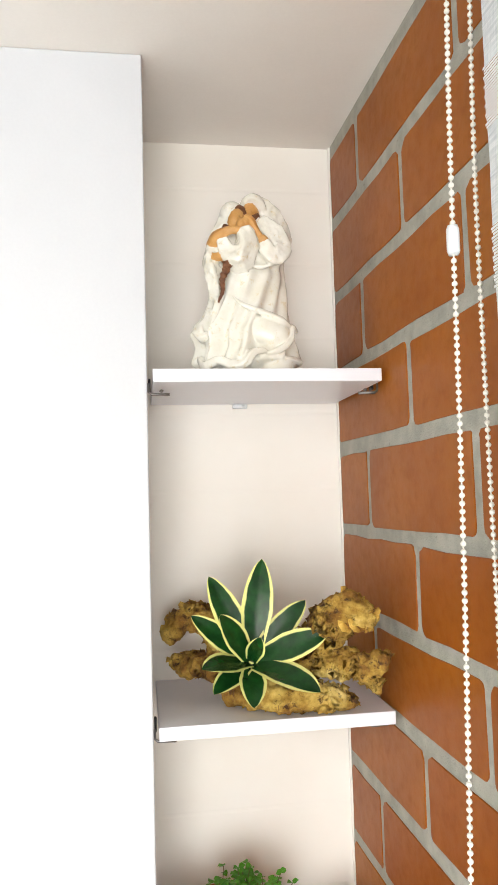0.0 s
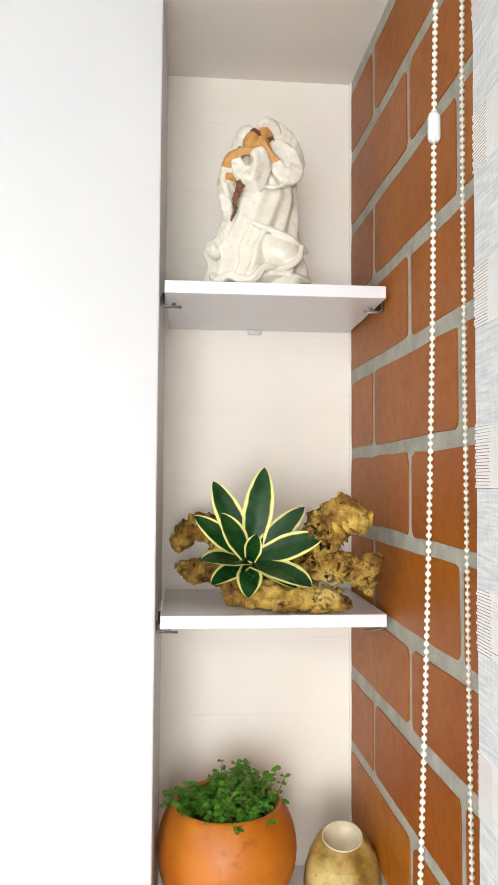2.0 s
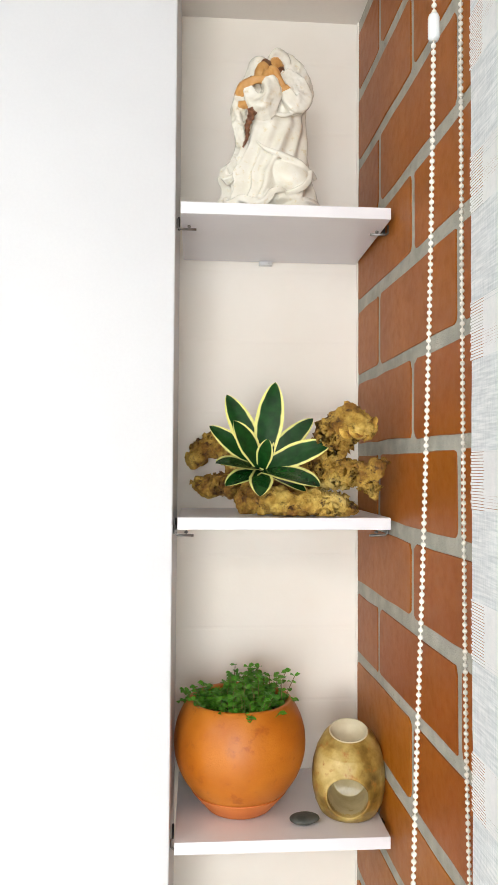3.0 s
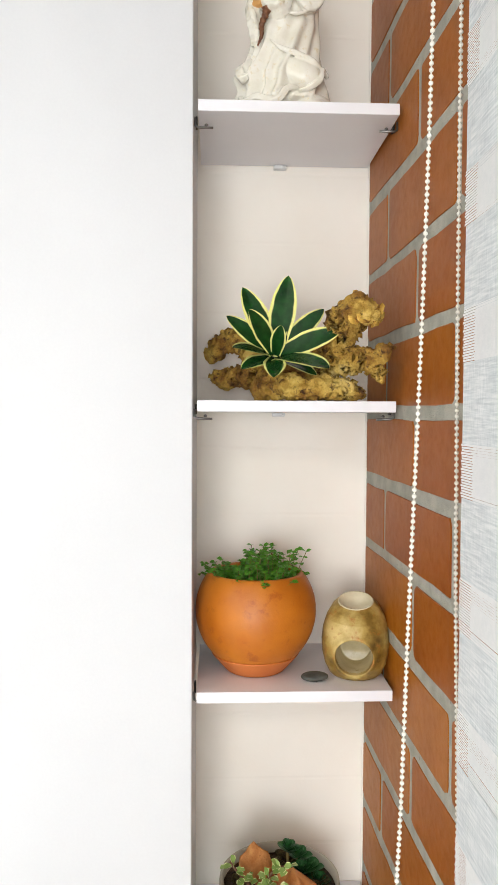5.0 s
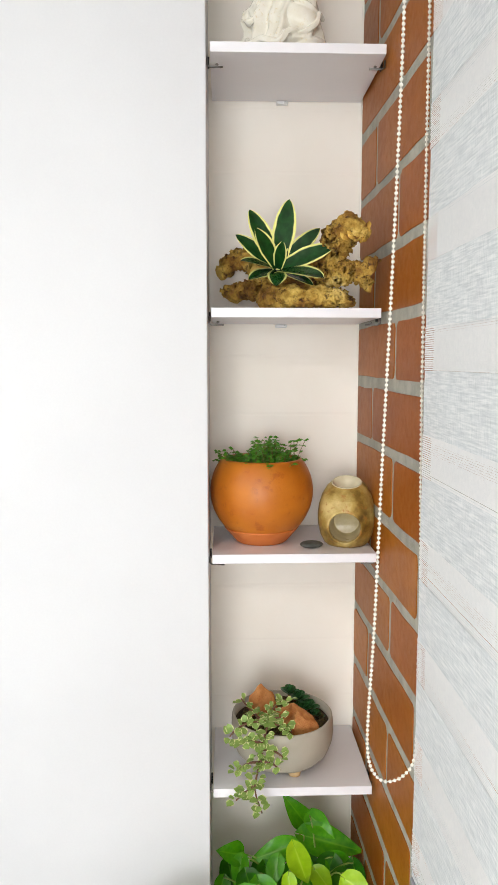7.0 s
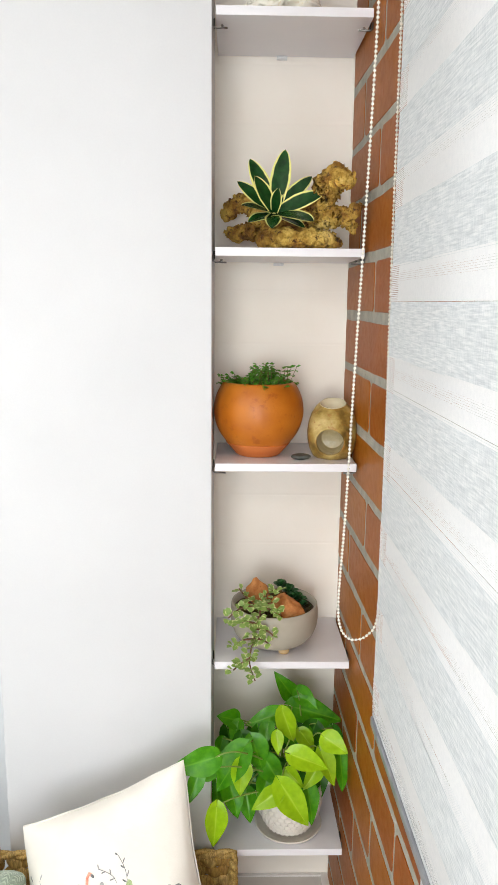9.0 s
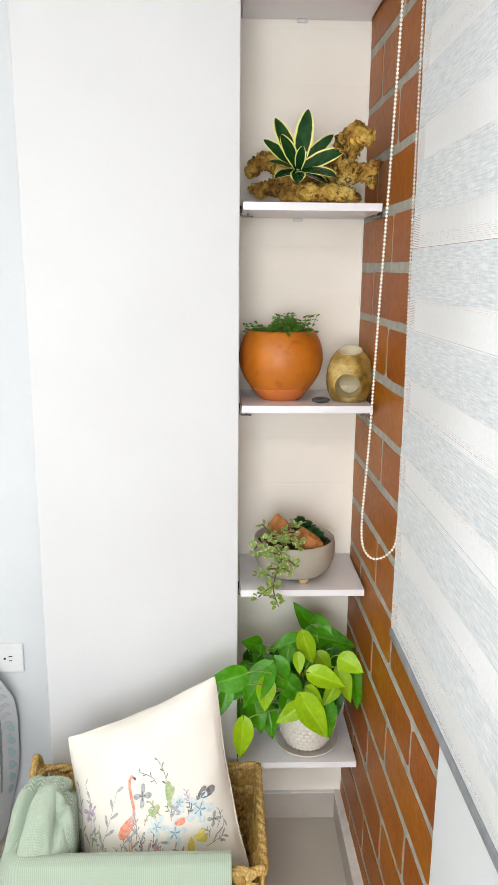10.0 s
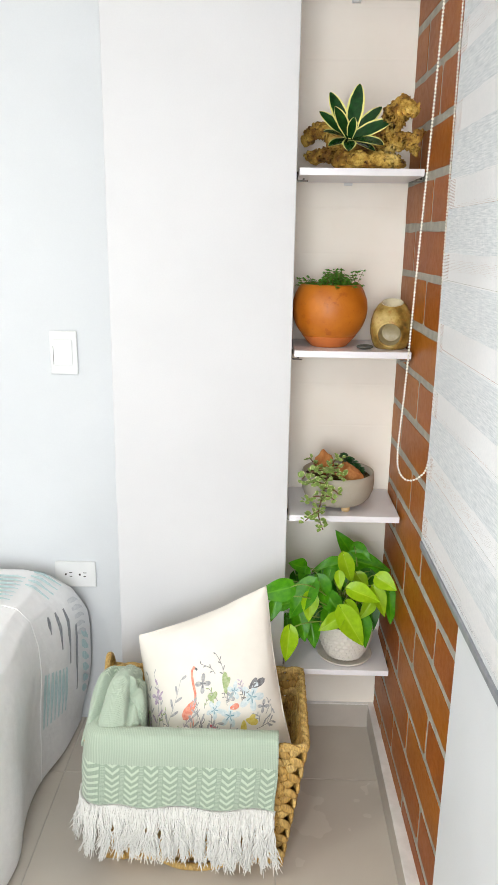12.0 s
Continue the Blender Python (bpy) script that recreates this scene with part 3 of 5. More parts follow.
    me = bpy.data.meshes.new_from_object(ob.evaluated_get(deps))
    ob.modifiers.clear()
    ob.data = me
    me.materials.clear()
    for one in (M_robe, M_skin, M_hair):
        me.materials.append(one)
    me.polygons.foreach_set("material_index", [glazes[tree.find_nearest(p.center)[2]] for p in me.polygons])
    for v in me.vertices:
        v.co.z = at[2] + (v.co.z - at[2]) * 1.035
    me.polygons.foreach_set("use_smooth", [True] * len(me.polygons))
    return tagged(ob, "pearl-white ceramic figurine of a draped embracing group", "figurine")


figurine((0.127, 0.062, SHELVES[0] + 0.0005))

# ---- shelf 2: driftwood with a rosette plant ----
def wood_material(name, light=1.0):
    n = Nodes(name)
    a, b, c = n.tex(17, 9, 0.66), n.tex(64, 9, 0.72), n.tex(380, 4, 0.7)
    tone = lambda r, g, b_: lin(min(255, r * light), min(255, g * light), min(255, b_ * light))
    col = n.ramp(a, [(0.35, tone(92, 54, 16)), (0.43, tone(146, 102, 34)), (0.51, tone(192, 152, 62)), (0.59, tone(222, 188, 94)), (0.70, tone(244, 218, 140))])
    # low spots of the bump go dark brown: crevice shade put into the colour
    col = n.mix(n.ramp(b, [(0.37, (1, 1, 1, 1)), (0.455, (0, 0, 0, 1))]), col, tone(78, 46, 15))
    n.set(Base_Color=col, Roughness=0.75)
    n.bump(c, 0.7, 0.0014)
    n.bump(b, 1.0, 0.007)
    return n.mat


M_wood = wood_material("dry_driftwood")
M_flake = wood_material("pale_peeling_bark", 1.12)


def driftwood():
    z = SHELVES[1]
    bm = bmesh.new()
    # x, y, height, radius along each limb
    left_limbs = [
        [(0.088, 0.110, 0.070, 0.022), (0.074, 0.140, 0.090, 0.019), (0.054, 0.162, 0.100, 0.020), (0.033, 0.166, 0.093, 0.019), (0.024, 0.160, 0.076, 0.014)],
        [(0.110, 0.090, 0.042, 0.028), (0.066, 0.120, 0.040, 0.019), (0.044, 0.148, 0.037, 0.018), (0.026, 0.158, 0.038, 0.011)],
    ]
    right_limbs = [
        [(0.100, 0.070, 0.022, 0.020), (0.128, 0.035, 0.020, 0.019), (0.150, 0.018, 0.018, 0.017), (0.185, 0.016, 0.020, 0.019), (0.214, 0.014, 0.016, 0.016), (0.236, 0.014, 0.010, 0.009)],
        [(0.120, 0.085, 0.046, 0.032), (0.162, 0.070, 0.044, 0.030), (0.192, 0.056, 0.062, 0.026), (0.203, 0.030, 0.086, 0.027), (0.212, -0.004, 0.112, 0.026), (0.225, -0.022, 0.129, 0.024), (0.243, -0.028, 0.118, 0.016)],
        [(0.198, 0.046, 0.052, 0.024), (0.228, 0.006, 0.058, 0.018), (0.254, -0.024, 0.062, 0.014), (0.267, -0.030, 0.072, 0.008)],
        [(0.245, -0.018, 0.046, 0.013), (0.258, -0.012, 0.036, 0.010)],
    ]
    for arm in left_limbs + right_limbs:
        for p, q in zip(arm, arm[1:]):
            for k in range(5):
                t = k / 5
                x, y, h, r = [a + (b - a) * t for a, b in zip(p, q)]
                r *= 1 + 0.26 * noise.noise((x * 70, y * 70, h * 70))
                ball(bm, (x, y, z + max(h, r * 0.93)), r, (1, 0.95, 0.98), sub=2)
        x, y, h, r = arm[-1]
        ball(bm, (x, y, z + max(h, r * 0.93)), r, sub=2)
    root = thing("driftwood", (0.15, 0.08, z), "gnarled yellow-brown driftwood root with flaking bark lying on the shelf", "driftwood")
    ob = part("root_wood", bm, M_wood, root, smooth=True)
    skin = ob.modifiers.new("skin", "REMESH")
    skin.mode, skin.voxel_size = "VOXEL", 0.0024
    deps = bpy.context.evaluated_depsgraph_get()
    deps.update()
    me = bpy.data.meshes.new_from_object(ob.evaluated_get(deps))
    ob.modifiers.clear()
    ob.data = me
    if not len(me.materials):
        me.materials.append(M_wood)
    spots = []
    for v in me.vertices:
        p, n = v.co.copy(), v.normal.copy()
        g = Vector((p.x * 0.6 + p.z * 0.3, p.y, p.z))
        ridge = 1 - abs(noise.noise(g * 46)) * 2.2
        crag = noise.voronoi(g * 40 + 0.35 * noise.noise_vector(g * 60))[0]
        d = 0.0075 * noise.noise(g * 26) + 0.0040 * ridge + 0.0085 * min(0.7, crag[1] - crag[0]) - 0.0058 + 0.0042 * noise.noise(p * 110) + 0.0028 * noise.noise(p * 240) + 0.0040 * min(0.0, noise.noise(p * 70) + 0.05) * 2
        q = p + n * d
        v.co = (min(q.x, 0.2885), q.y, max(q.z, z + 0.0006))
        if n.y < -0.25 and q.x > 0.205 and q.z > z + 0.095:
            spots.append((Vector(v.co), n))
    bm = bmesh.new()
    bm.from_mesh(me)
    bmesh.ops.smooth_vert(bm, verts=bm.verts, factor=0.15, use_axis_x=True, use_axis_y=True, use_axis_z=True)
    bm.to_mesh(me)
    bm.free()
    me.polygons.foreach_set("use_smooth", [True] * len(me.polygons))
    # loose flakes of bark standing off the thick limbs
    r4 = random.Random(12)
    for i in range(7):
        p, n = r4.choice(spots)
        size = r4.uniform(0.007, 0.016)
        m = aim(p - n * 0.0012, p + Vector((r4.uniform(-1, 1), r4.uniform(-0.2, 0.2), r4.uniform(-0.6, 1))), n + Vector((r4.uniform(-.5, .5), 0, r4.uniform(-.2, .6))))
        bm = bmesh.new()
        count = 9
        rim = [(size * r4.uniform(0.5, 1.0) * math.cos(6.283 * k / count), size * r4.uniform(0.35, 0.8) * math.sin(6.283 * k / count)) for k in range(count)]
        lift = [r4.uniform(-0.001, 0.0035) for _ in range(count)]
        top = [bm.verts.new((x, y, 0.0016 + h)) for (x, y), h in zip(rim, lift)]
        low = [bm.verts.new((x * 0.9, y * 0.9, h - 0.0006)) for (x, y), h in zip(rim, lift)]
        mid, mid_low = bm.verts.new((0, 0, 0.0008)), bm.verts.new((0, 0, -0.0010))
        for k in range(count):
            j = (k + 1) % count
            bm.faces.new((mid, top[k], top[j]))
            bm.faces.new((mid_low, low[j], low[k]))
            bm.faces.new((top[k], low[k], low[j], top[j]))
        part("bark_flake", bm, M_flake, root, m=m)


def blade(length, width, curl, fold, nl=14, nw=6, tip=1.6, base=0.35, wave=0.0):
    """A leaf along +y, its face towards +z. curl: how far the tip bends down, as a share of the length."""
    bm = bmesh.new()

    def fn(u, v):
        s = (base + (1 - base) * min(1.0, v / 0.45)) if v < 0.45 else max(0.0, 1 - ((v - 0.45) / 0.55) ** tip) ** 0.75
        x = (u - 0.5) * width * s
        return Vector((x, length * v * (1 - 0.25 * abs(curl) * v), -curl * length * v * v + fold * abs(x) + wave * width * math.sin(v * 9 + u * 3)))

    grid(bm, fn, nw, nl)
    bmesh.ops.remove_doubles(bm, verts=bm.verts, dist=1e-5)
    return bm


def heart(length, width, curl, fold, nl=14, nw=8, wave=0.0):
    """A heart-shaped leaf along +y."""
    bm = bmesh.new()

    def fn(u, v):
        t = max(0.0, (v - 0.30) / 0.70)
        s = math.sqrt(max(0.0, 1 - (1 - min(v / 0.30, 1.0)) ** 2)) * 0.97 + 0.03 if v < 0.30 else (1 - t ** 1.55) * (1 - 0.22 * t * (1 - t))
        x = (u - 0.5) * width * max(s, 0.0)
        back = -0.16 * length * (abs(u - 0.5) * 2) ** 2 * max(0, 1 - v * 3.2)
        y = length * v + back
        return Vector((x, y * (1 - 0.2 * abs(curl) * v), -curl * length * v * v + fold * abs(x) + wave * width * math.sin(v * 7 + u * 5)))

    grid(bm, fn, nw, nl)
    bmesh.ops.remove_doubles(bm, verts=bm.verts, dist=1e-5)
    return bm


def aim(base, tip, face):
    """The pose of a leaf from base to tip, its upper side towards face."""
    y = (Vector(tip) - Vector(base)).normalized()
    z = (Vector(face) - y * Vector(face).dot(y)).normalized()
    x = y.cross(z)
    return Matrix.Translation(base) @ Matrix((x, y, z)).transposed().to_4x4()


driftwood()

M_rosette = leaf_material("dark_green_leaf_cream_margin", lin(14, 50, 20), lin(28, 78, 30), lin(232, 230, 142), 0.23, 0.26, 0.03, 0.08, 0.4)
rosette = thing("rosette_plant", (0.118, 0.055, 1.70), "dark green rosette plant with cream-yellow leaf margins, set on driftwood", "plant")
C = Vector((0.113, 0.024, 1.699))
# tip x, y, z, width, curl
for tx, ty, tz, wide, curl in ((0.134, 0.035, 1.820, 0.039, 0.08), (0.066, 0.030, 1.802, 0.036, 0.10), (0.042, 0.012, 1.756, 0.029, 0.12), (0.184, 0.016, 1.768, 0.031, 0.10), (0.199, -0.022, 1.731, 0.036, 0.16), (0.176, -0.060, 1.683, 0.040, 0.16),
                               (0.106, -0.055, 1.668, 0.032, 0.16), (0.066, -0.035, 1.678, 0.030, 0.16), (0.054, -0.040, 1.708, 0.036, 0.14), (0.076, -0.020, 1.758, 0.031, 0.10), (0.166, -0.02, 1.671, 0.026, 0.15), (0.116, -0.035, 1.733, 0.023, 0.05)):
    tip = Vector((tx, ty, tz))
    d = tip - C
    face = Vector((-d.x * 0.6, -1.0, 0.55)) if d.z > 0.03 else Vector((-d.x * 2, -0.6, 1.0))
    base = C + d * 0.05 + Vector((0, -0.006, 0))
    part("leaf", blade((tip - base).length * 1.03, wide, curl, 0.14, 24, 10, 2.3, 0.58, 0.012), M_rosette, rosette, m=aim(base, tip + Vector((0, 0, curl * 0.06)), face))
bm = bmesh.new()
ball(bm, (0.113, 0.034, 1.695), 0.017, (1, 1, 0.8), sub=2)
part("crown", bm, M_rosette, rosette)

# ---- shelf 3: terracotta pot, burner, stone ----
M_terra = surface("terracotta", lin(184, 102, 18), lin(202, 122, 32), 14, 380, 0.43, 0.3, 0.0008, lin(168, 88, 18), 0.56)
M_saucer = surface("terracotta_saucer", lin(198, 108, 46), lin(210, 122, 58), 20, 380, 0.6, 0.2)
M_soil = surface("dark_soil", lin(58, 42, 28), lin(98, 74, 50), 120, 500, 0.9, 1.0, 0.003, lin(150, 130, 104), 0.66)
M_tiny = leaf_material("small_bright_leaf", lin(68, 144, 30), lin(110, 180, 52), lin(140, 192, 92), 0.0, 0.45, 0.1, 0.25)
M_stem = surface("green_brown_stem", lin(104, 96, 50), lin(130, 116, 62), 60, 500, 0.6, 0.2)

pz = SHELVES[2]
pot = thing("terracotta_pot", (0.091, 0.10, pz), "round orange terracotta flowerpot on a terracotta saucer", "flowerpot")
R, cz = 0.0945, 0.0950
prof = [(0, 0.012), (0.044, 0.012)]
for i in range(25):
    a = radians(-60 + (38 + 60) * i / 24)
    prof.append((R * math.cos(a) if i else 0.048, cz + R * math.sin(a)))
top_r, top_z = prof[-1]
prof += [(top_r - 0.003, top_z + 0.002), (top_r - 0.009, top_z - 0.002), (top_r - 0.005, top_z - 0.02), (top_r + 0.002, top_z - 0.035), (0, top_z - 0.038)]
part("pot", lathe(prof, (0.091, 0.10, pz), 72, 0.012, 3), M_terra, pot)
part("saucer", lathe([(0, 0.0005), (0.043, 0.0005), (0.047, 0.003), (0.0665, 0.0255), (0.0688, 0.0285), (0.0668, 0.0285), (0.046, 0.008), (0, 0.008)], (0.091, 0.10, pz), 64), M_saucer, pot, "paler terracotta saucer")
part("soil", lathe([(0, top_z - 0.014), (0.03, top_z - 0.015), (top_r - 0.006, top_z - 0.02), (top_r - 0.007, top_z - 0.03), (0, top_z - 0.03)], (0.091, 0.10, pz), 40, 0.05), M_soil, pot)

herb = thing("creeping_herb", (0.091, 0.10, pz + top_z), "low bright-green herb with tiny round leaves, in the terracotta pot", "plant")
rng2 = random.Random(11)
leaves, stems = bmesh.new(), bmesh.new()


def small_leaf(bm, at, direction, size, wide=0.8, cup=0.25):
    d = Vector(direction).normalized()
    side = d.cross(Vector((rng2.uniform(-.4, .4), rng2.uniform(-.6, .1), 1))).normalized()
    up = side.cross(d)
    uv = bm.loops.layers.uv.verify()
    p = Vector(at)
    mid = [bm.verts.new(p + d * size * t - up * cup * size * (t * t)) for t in (0, 0.35, 0.72, 1.0)]
    sides = [[bm.verts.new(p + d * size * t + s * side * size * wide * 0.5 * w + up * size * 0.07) for t, w in ((0.3, 0.9), (0.7, 0.85))] for s in (-1, 1)]
    for s, (a, b) in zip((0, 1), sides):
        for quad in ((mid[0], mid[1], a), (mid[1], mid[2], b, a), (mid[2], mid[3], b)):
            f = bm.faces.new(quad if s else quad[::-1])
            f.smooth = True
            for loop in f.loops:
                loop[uv].uv = (0.5 if loop.vert in mid else (0.1 if s == 0 else 0.9), 0.5)


rt = top_r - 0.012
for i in range(210):
    a, r = rng2.uniform(0, 2 * math.pi), rt * math.sqrt(rng2.random())
    x, y = 0.091 + r * math.cos(a), 0.10 + r * math.sin(a)
    if x < 0.075 and y < 0.09 and rng2.random() < 0.75:
        continue
    h = (rng2.uniform(0.004, 0.014) if rng2.random() < 0.74 else rng2.uniform(0.016, 0.038)) * (1.1 if x > 0.075 else 0.65)
    lean = Vector((x - 0.091, y - 0.10, 0)) * rng2.uniform(0.0, 0.34)
    base = Vector((x, y, pz + top_z - 0.018))
    tip = base + Vector((0, 0, h + 0.01)) + lean + Vector((rng2.uniform(-.008, .008), rng2.uniform(-.008, .008), 0))
    path = curve3(base, (base + tip) / 2 + Vector((rng2.uniform(-.006, .006), rng2.uniform(-.006, .006), 0.004)), tip, 5)
    tube(stems, path, 0.0006, 4, cap=False)
    for k, p in enumerate(path[1:]):
        for s in range(3 if k > 1 else 2):
            b = rng2.uniform(0, 6.28)
            small_leaf(leaves, p, (math.cos(b), math.sin(b), rng2.uniform(-0.1, 0.7)), rng2.uniform(0.0062, 0.0098), 0.95)
tagged(part("foliage", leaves, M_tiny, herb), kind="stuff")
tagged(part("stem", stems, M_stem, herb), kind="stuff")


def glaze():
    n = Nodes("mottled_tan_glaze")
    a, b, c = n.tex(22, 5, 0.6), n.tex(75, 5, 0.65), n.tex(300, 3)
    col = n.ramp(a, [(0.32, lin(96, 72, 28)), (0.44, lin(142, 114, 52)), (0.54, lin(178, 152, 82)), (0.68, lin(206, 184, 122))])
    col = n.mix(n.ramp(b, [(0.56, (0, 0, 0, 1)), (0.70, (1, 1, 1, 1))]), col, lin(166, 112, 48))
    n.set(Base_Color=col, Roughness=0.36)
    n.bump(c, 0.1, 0.0005)
    return n.mat


M_glaze = glaze()
M_inner = surface("beige_inner_glaze", lin(176, 160, 118), lin(196, 182, 142), 60, 400, 0.3, 0.1)
M_cream = surface("cream_glaze", lin(214, 204, 172), lin(228, 220, 192), 40, 500, 0.12, 0.03)


def burner(at):
    bm = bmesh.new()
    # egg profile: height, radius
    egg = [(0.0, 0.036), (0.004, 0.040), (0.02, 0.0470), (0.04, 0.0510), (0.06, 0.0520), (0.08, 0.0500), (0.10, 0.0445), (0.115, 0.0360), (0.124, 0.0275)]

    def shell(u, v):
        z = 0.124 * v
        r = lerp_rows(egg, z)[0]
        a = 2 * math.pi * u
        p = Vector((r * math.cos(a), r * math.sin(a), z))
        if p.y < 0:
            d = math.hypot(p.x, (p.z - 0.042) * 0.93)
            k = smooth(0.0285, 0.0230, d)
            p.y += k * (0.052 + 0.012 * (1 - (d / 0.03) ** 2))
            p.y -= 0.0018 * math.exp(-((d - 0.031) / 0.004) ** 2)
        p.z += 0.32 * (p.y + 0.004) * smooth(0.080, 0.124, p.z)
        p.z *= 0.895
        return Vector(at) + Matrix.Rotation(radians(-13), 3, 'Z') @ p

    def which(u, v):
        a = 2 * math.pi * u
        r = lerp_rows(egg, 0.124 * v)[0]
        return 1 if math.sin(a) < 0 and math.hypot(r * math.cos(a), (0.124 * v - 0.042) * 0.93) < 0.0272 else 0

    grid(bm, shell, 380, 230, True, which)
    bmesh.ops.recalc_face_normals(bm, faces=bm.faces)
    b = thing("oil_burner", at, "egg-shaped ceramic oil burner with mottled tan glaze", "oil burner")
    body = part("body", bm, [M_glaze, M_inner], b)
    bm = lathe([(0.0278, 0.1232), (0.0268, 0.1254), (0.0250, 0.1250), (0.0235, 0.116), (0.016, 0.107), (0, 0.104)], (0, 0, 0), 48)
    for v in bm.verts:
        v.co.z = 0.895 * (v.co.z + 0.32 * (v.co.y + 0.004))
    bm.transform(Matrix.Translation(at) @ Matrix.Rotation(radians(-13), 4, "Z"))
    part("dish", bm, M_cream, body, "glossy cream inner dish")
    part("foot", lathe([(0.036, 0.001), (0.034, 0.0), (0, 0.0)], at, 40), M_glaze, b)
    return b


burner((0.2445, 0.075, pz + 0.0005))
M_stone = surface("dark_grey_stone", lin(62, 64, 60), lin(86, 88, 82), 70, 500, 0.6, 0.5, 0.001)
bm = bmesh.new()
ball(bm, (0.177, 0.045, pz + 0.0062), 0.0205, (1.0, 0.72, 0.32), (0, 0, 8), 3, 0, 0.10)
tagged(part("pebble", bm, M_stone, None), "flat dark grey pebble lying on the shelf", "stone")

# ---- shelf 4: bowl planter ----
bz, bx, by = SHELVES[3], 0.131, 0.095
M_clay = surface("matt_grey_ceramic", lin(172, 166, 150), lin(184, 178, 163), 12, 600, 0.75, 0.15)
M_foot = surface("pale_wood_foot", lin(206, 172, 120), lin(220, 190, 142), 40, 400, 0.6, 0.1)
bowl = thing("bowl_planter", (bx, by, bz), "low matt grey-beige ceramic bowl planter on wooden feet", "planter")
f0 = 0.012
bowl_body = part("bowl", lathe([(0, f0), (0.062, f0), (0.076, f0 + 0.004), (0.087, f0 + 0.016), (0.0945, f0 + 0.036), (0.0965, f0 + 0.052), (0.096, f0 + 0.072), (0.0945, f0 + 0.083), (0.0925, f0 + 0.0845), (0.0895, f0 + 0.083), (0.0905, f0 + 0.055), (0, f0 + 0.05)], (bx, by, bz), 72), M_clay, bowl)
for a in (-70, 50, 170):
    fx, fy = bx + 0.055 * math.cos(radians(a)), by + 0.055 * math.sin(radians(a))
    part("foot", lathe([(0, 0.0005), (0.011, 0.0005), (0.013, f0 + 0.001), (0, f0 + 0.001)], (fx, fy, bz), 20), M_foot, bowl_body, "round pale wooden foot")
part("soil", lathe([(0, f0 + 0.072), (0.05, f0 + 0.071), (0.0905, f0 + 0.066), (0.0900, f0 + 0.058), (0, f0 + 0.058)], (bx, by, bz), 48, 0.03), M_soil, bowl)

M_rock = surface("orange_sandstone", lin(176, 104, 48), lin(208, 144, 82), 50, 420, 0.7, 0.8, 0.002, lin(146, 82, 38), 0.6)
M_jade = leaf_material("blue_green_succulent", lin(40, 92, 48), lin(58, 114, 60), lin(80, 132, 84), 0.0, 0.35, 0.05, 0.1)
M_varie = leaf_material("variegated_small_leaf", lin(138, 168, 84), lin(160, 188, 104), lin(230, 234, 172), 0.40, 0.4, 0.05, 0.2)
M_twig = surface("brown_twig", lin(104, 70, 50), lin(132, 92, 68), 80, 500, 0.7, 0.3)


def rock(at, size, turn, seed):
    bm = bmesh.new()
    bmesh.ops.create_icosphere(bm, subdivisions=4, radius=1.0)
    r3 = random.Random(seed)
    cuts = [(Vector((r3.gauss(0, 1), r3.gauss(0, 1), r3.gauss(0, 1))).normalized(), r3.uniform(0.5, 0.78)) for _ in range(13)]
    for v in bm.verts:
        for nrm, d in cuts:
            over = v.co.dot(nrm) - d
            if over > 0:
                v.co -= nrm * over * 0.92
        v.co.x, v.co.y = v.co.x * (1 - 0.40 * v.co.z), v.co.y * (1 - 0.40 * v.co.z)
        v.co *= 1 + 0.10 * noise.noise(v.co * 2.2 + Vector((seed, 0, 0))) + 0.035 * noise.noise(v.co * 8)
    bm.transform(pose(*at, *turn) @ Matrix.Diagonal((*size, 1)))
    return tagged(part("rock", bm, M_rock, None, smooth=True), "rough orange-brown stone set in the bowl planter", "stone", "stones in the planter")


rock((bx - 0.034, by + 0.008, bz + 0.106), (0.032, 0.026, 0.058), (8, -24, 20), 3)
rock((bx + 0.026, by - 0.040, bz + 0.094), (0.046, 0.030, 0.044), (6, 14, -15), 8)
M_moss = surface("dry_moss", lin(74, 66, 32), lin(118, 104, 56), 150, 600, 0.95, 1.0, 0.003, lin(58, 42, 26), 0.5)
rng5 = random.Random(3)
bm = bmesh.new()
for i in range(70):
    a, r = rng5.uniform(0, 2 * math.pi), 0.080 * math.sqrt(rng5.random())
    ball(bm, (bx + r * math.cos(a), by + r * math.sin(a), bz + f0 + 0.071), rng5.uniform(0.006, 0.012), (1, 1, 0.75), (0, 0, 0), 2, 0, 0.5)
tagged(part("moss", bm, M_moss, bowl, "dry brown-green moss"), kind="stuff")

trail = thing("trailing_succulent", (bx - 0.04, by - 0.03, bz + 0.10), "trailing succulent with small cream-edged green leaves, in the bowl planter", "plant")
leaves, stems = bmesh.new(), bmesh.new()
Q = lambda x, y, z: Vector((bx + x + 0.014 * smooth(0.1, 0.0, z), by + y, bz + z - 0.019 * smooth(0.02, 0.09, z)))
W = lambda x, y, z: Vector((x, y, z))
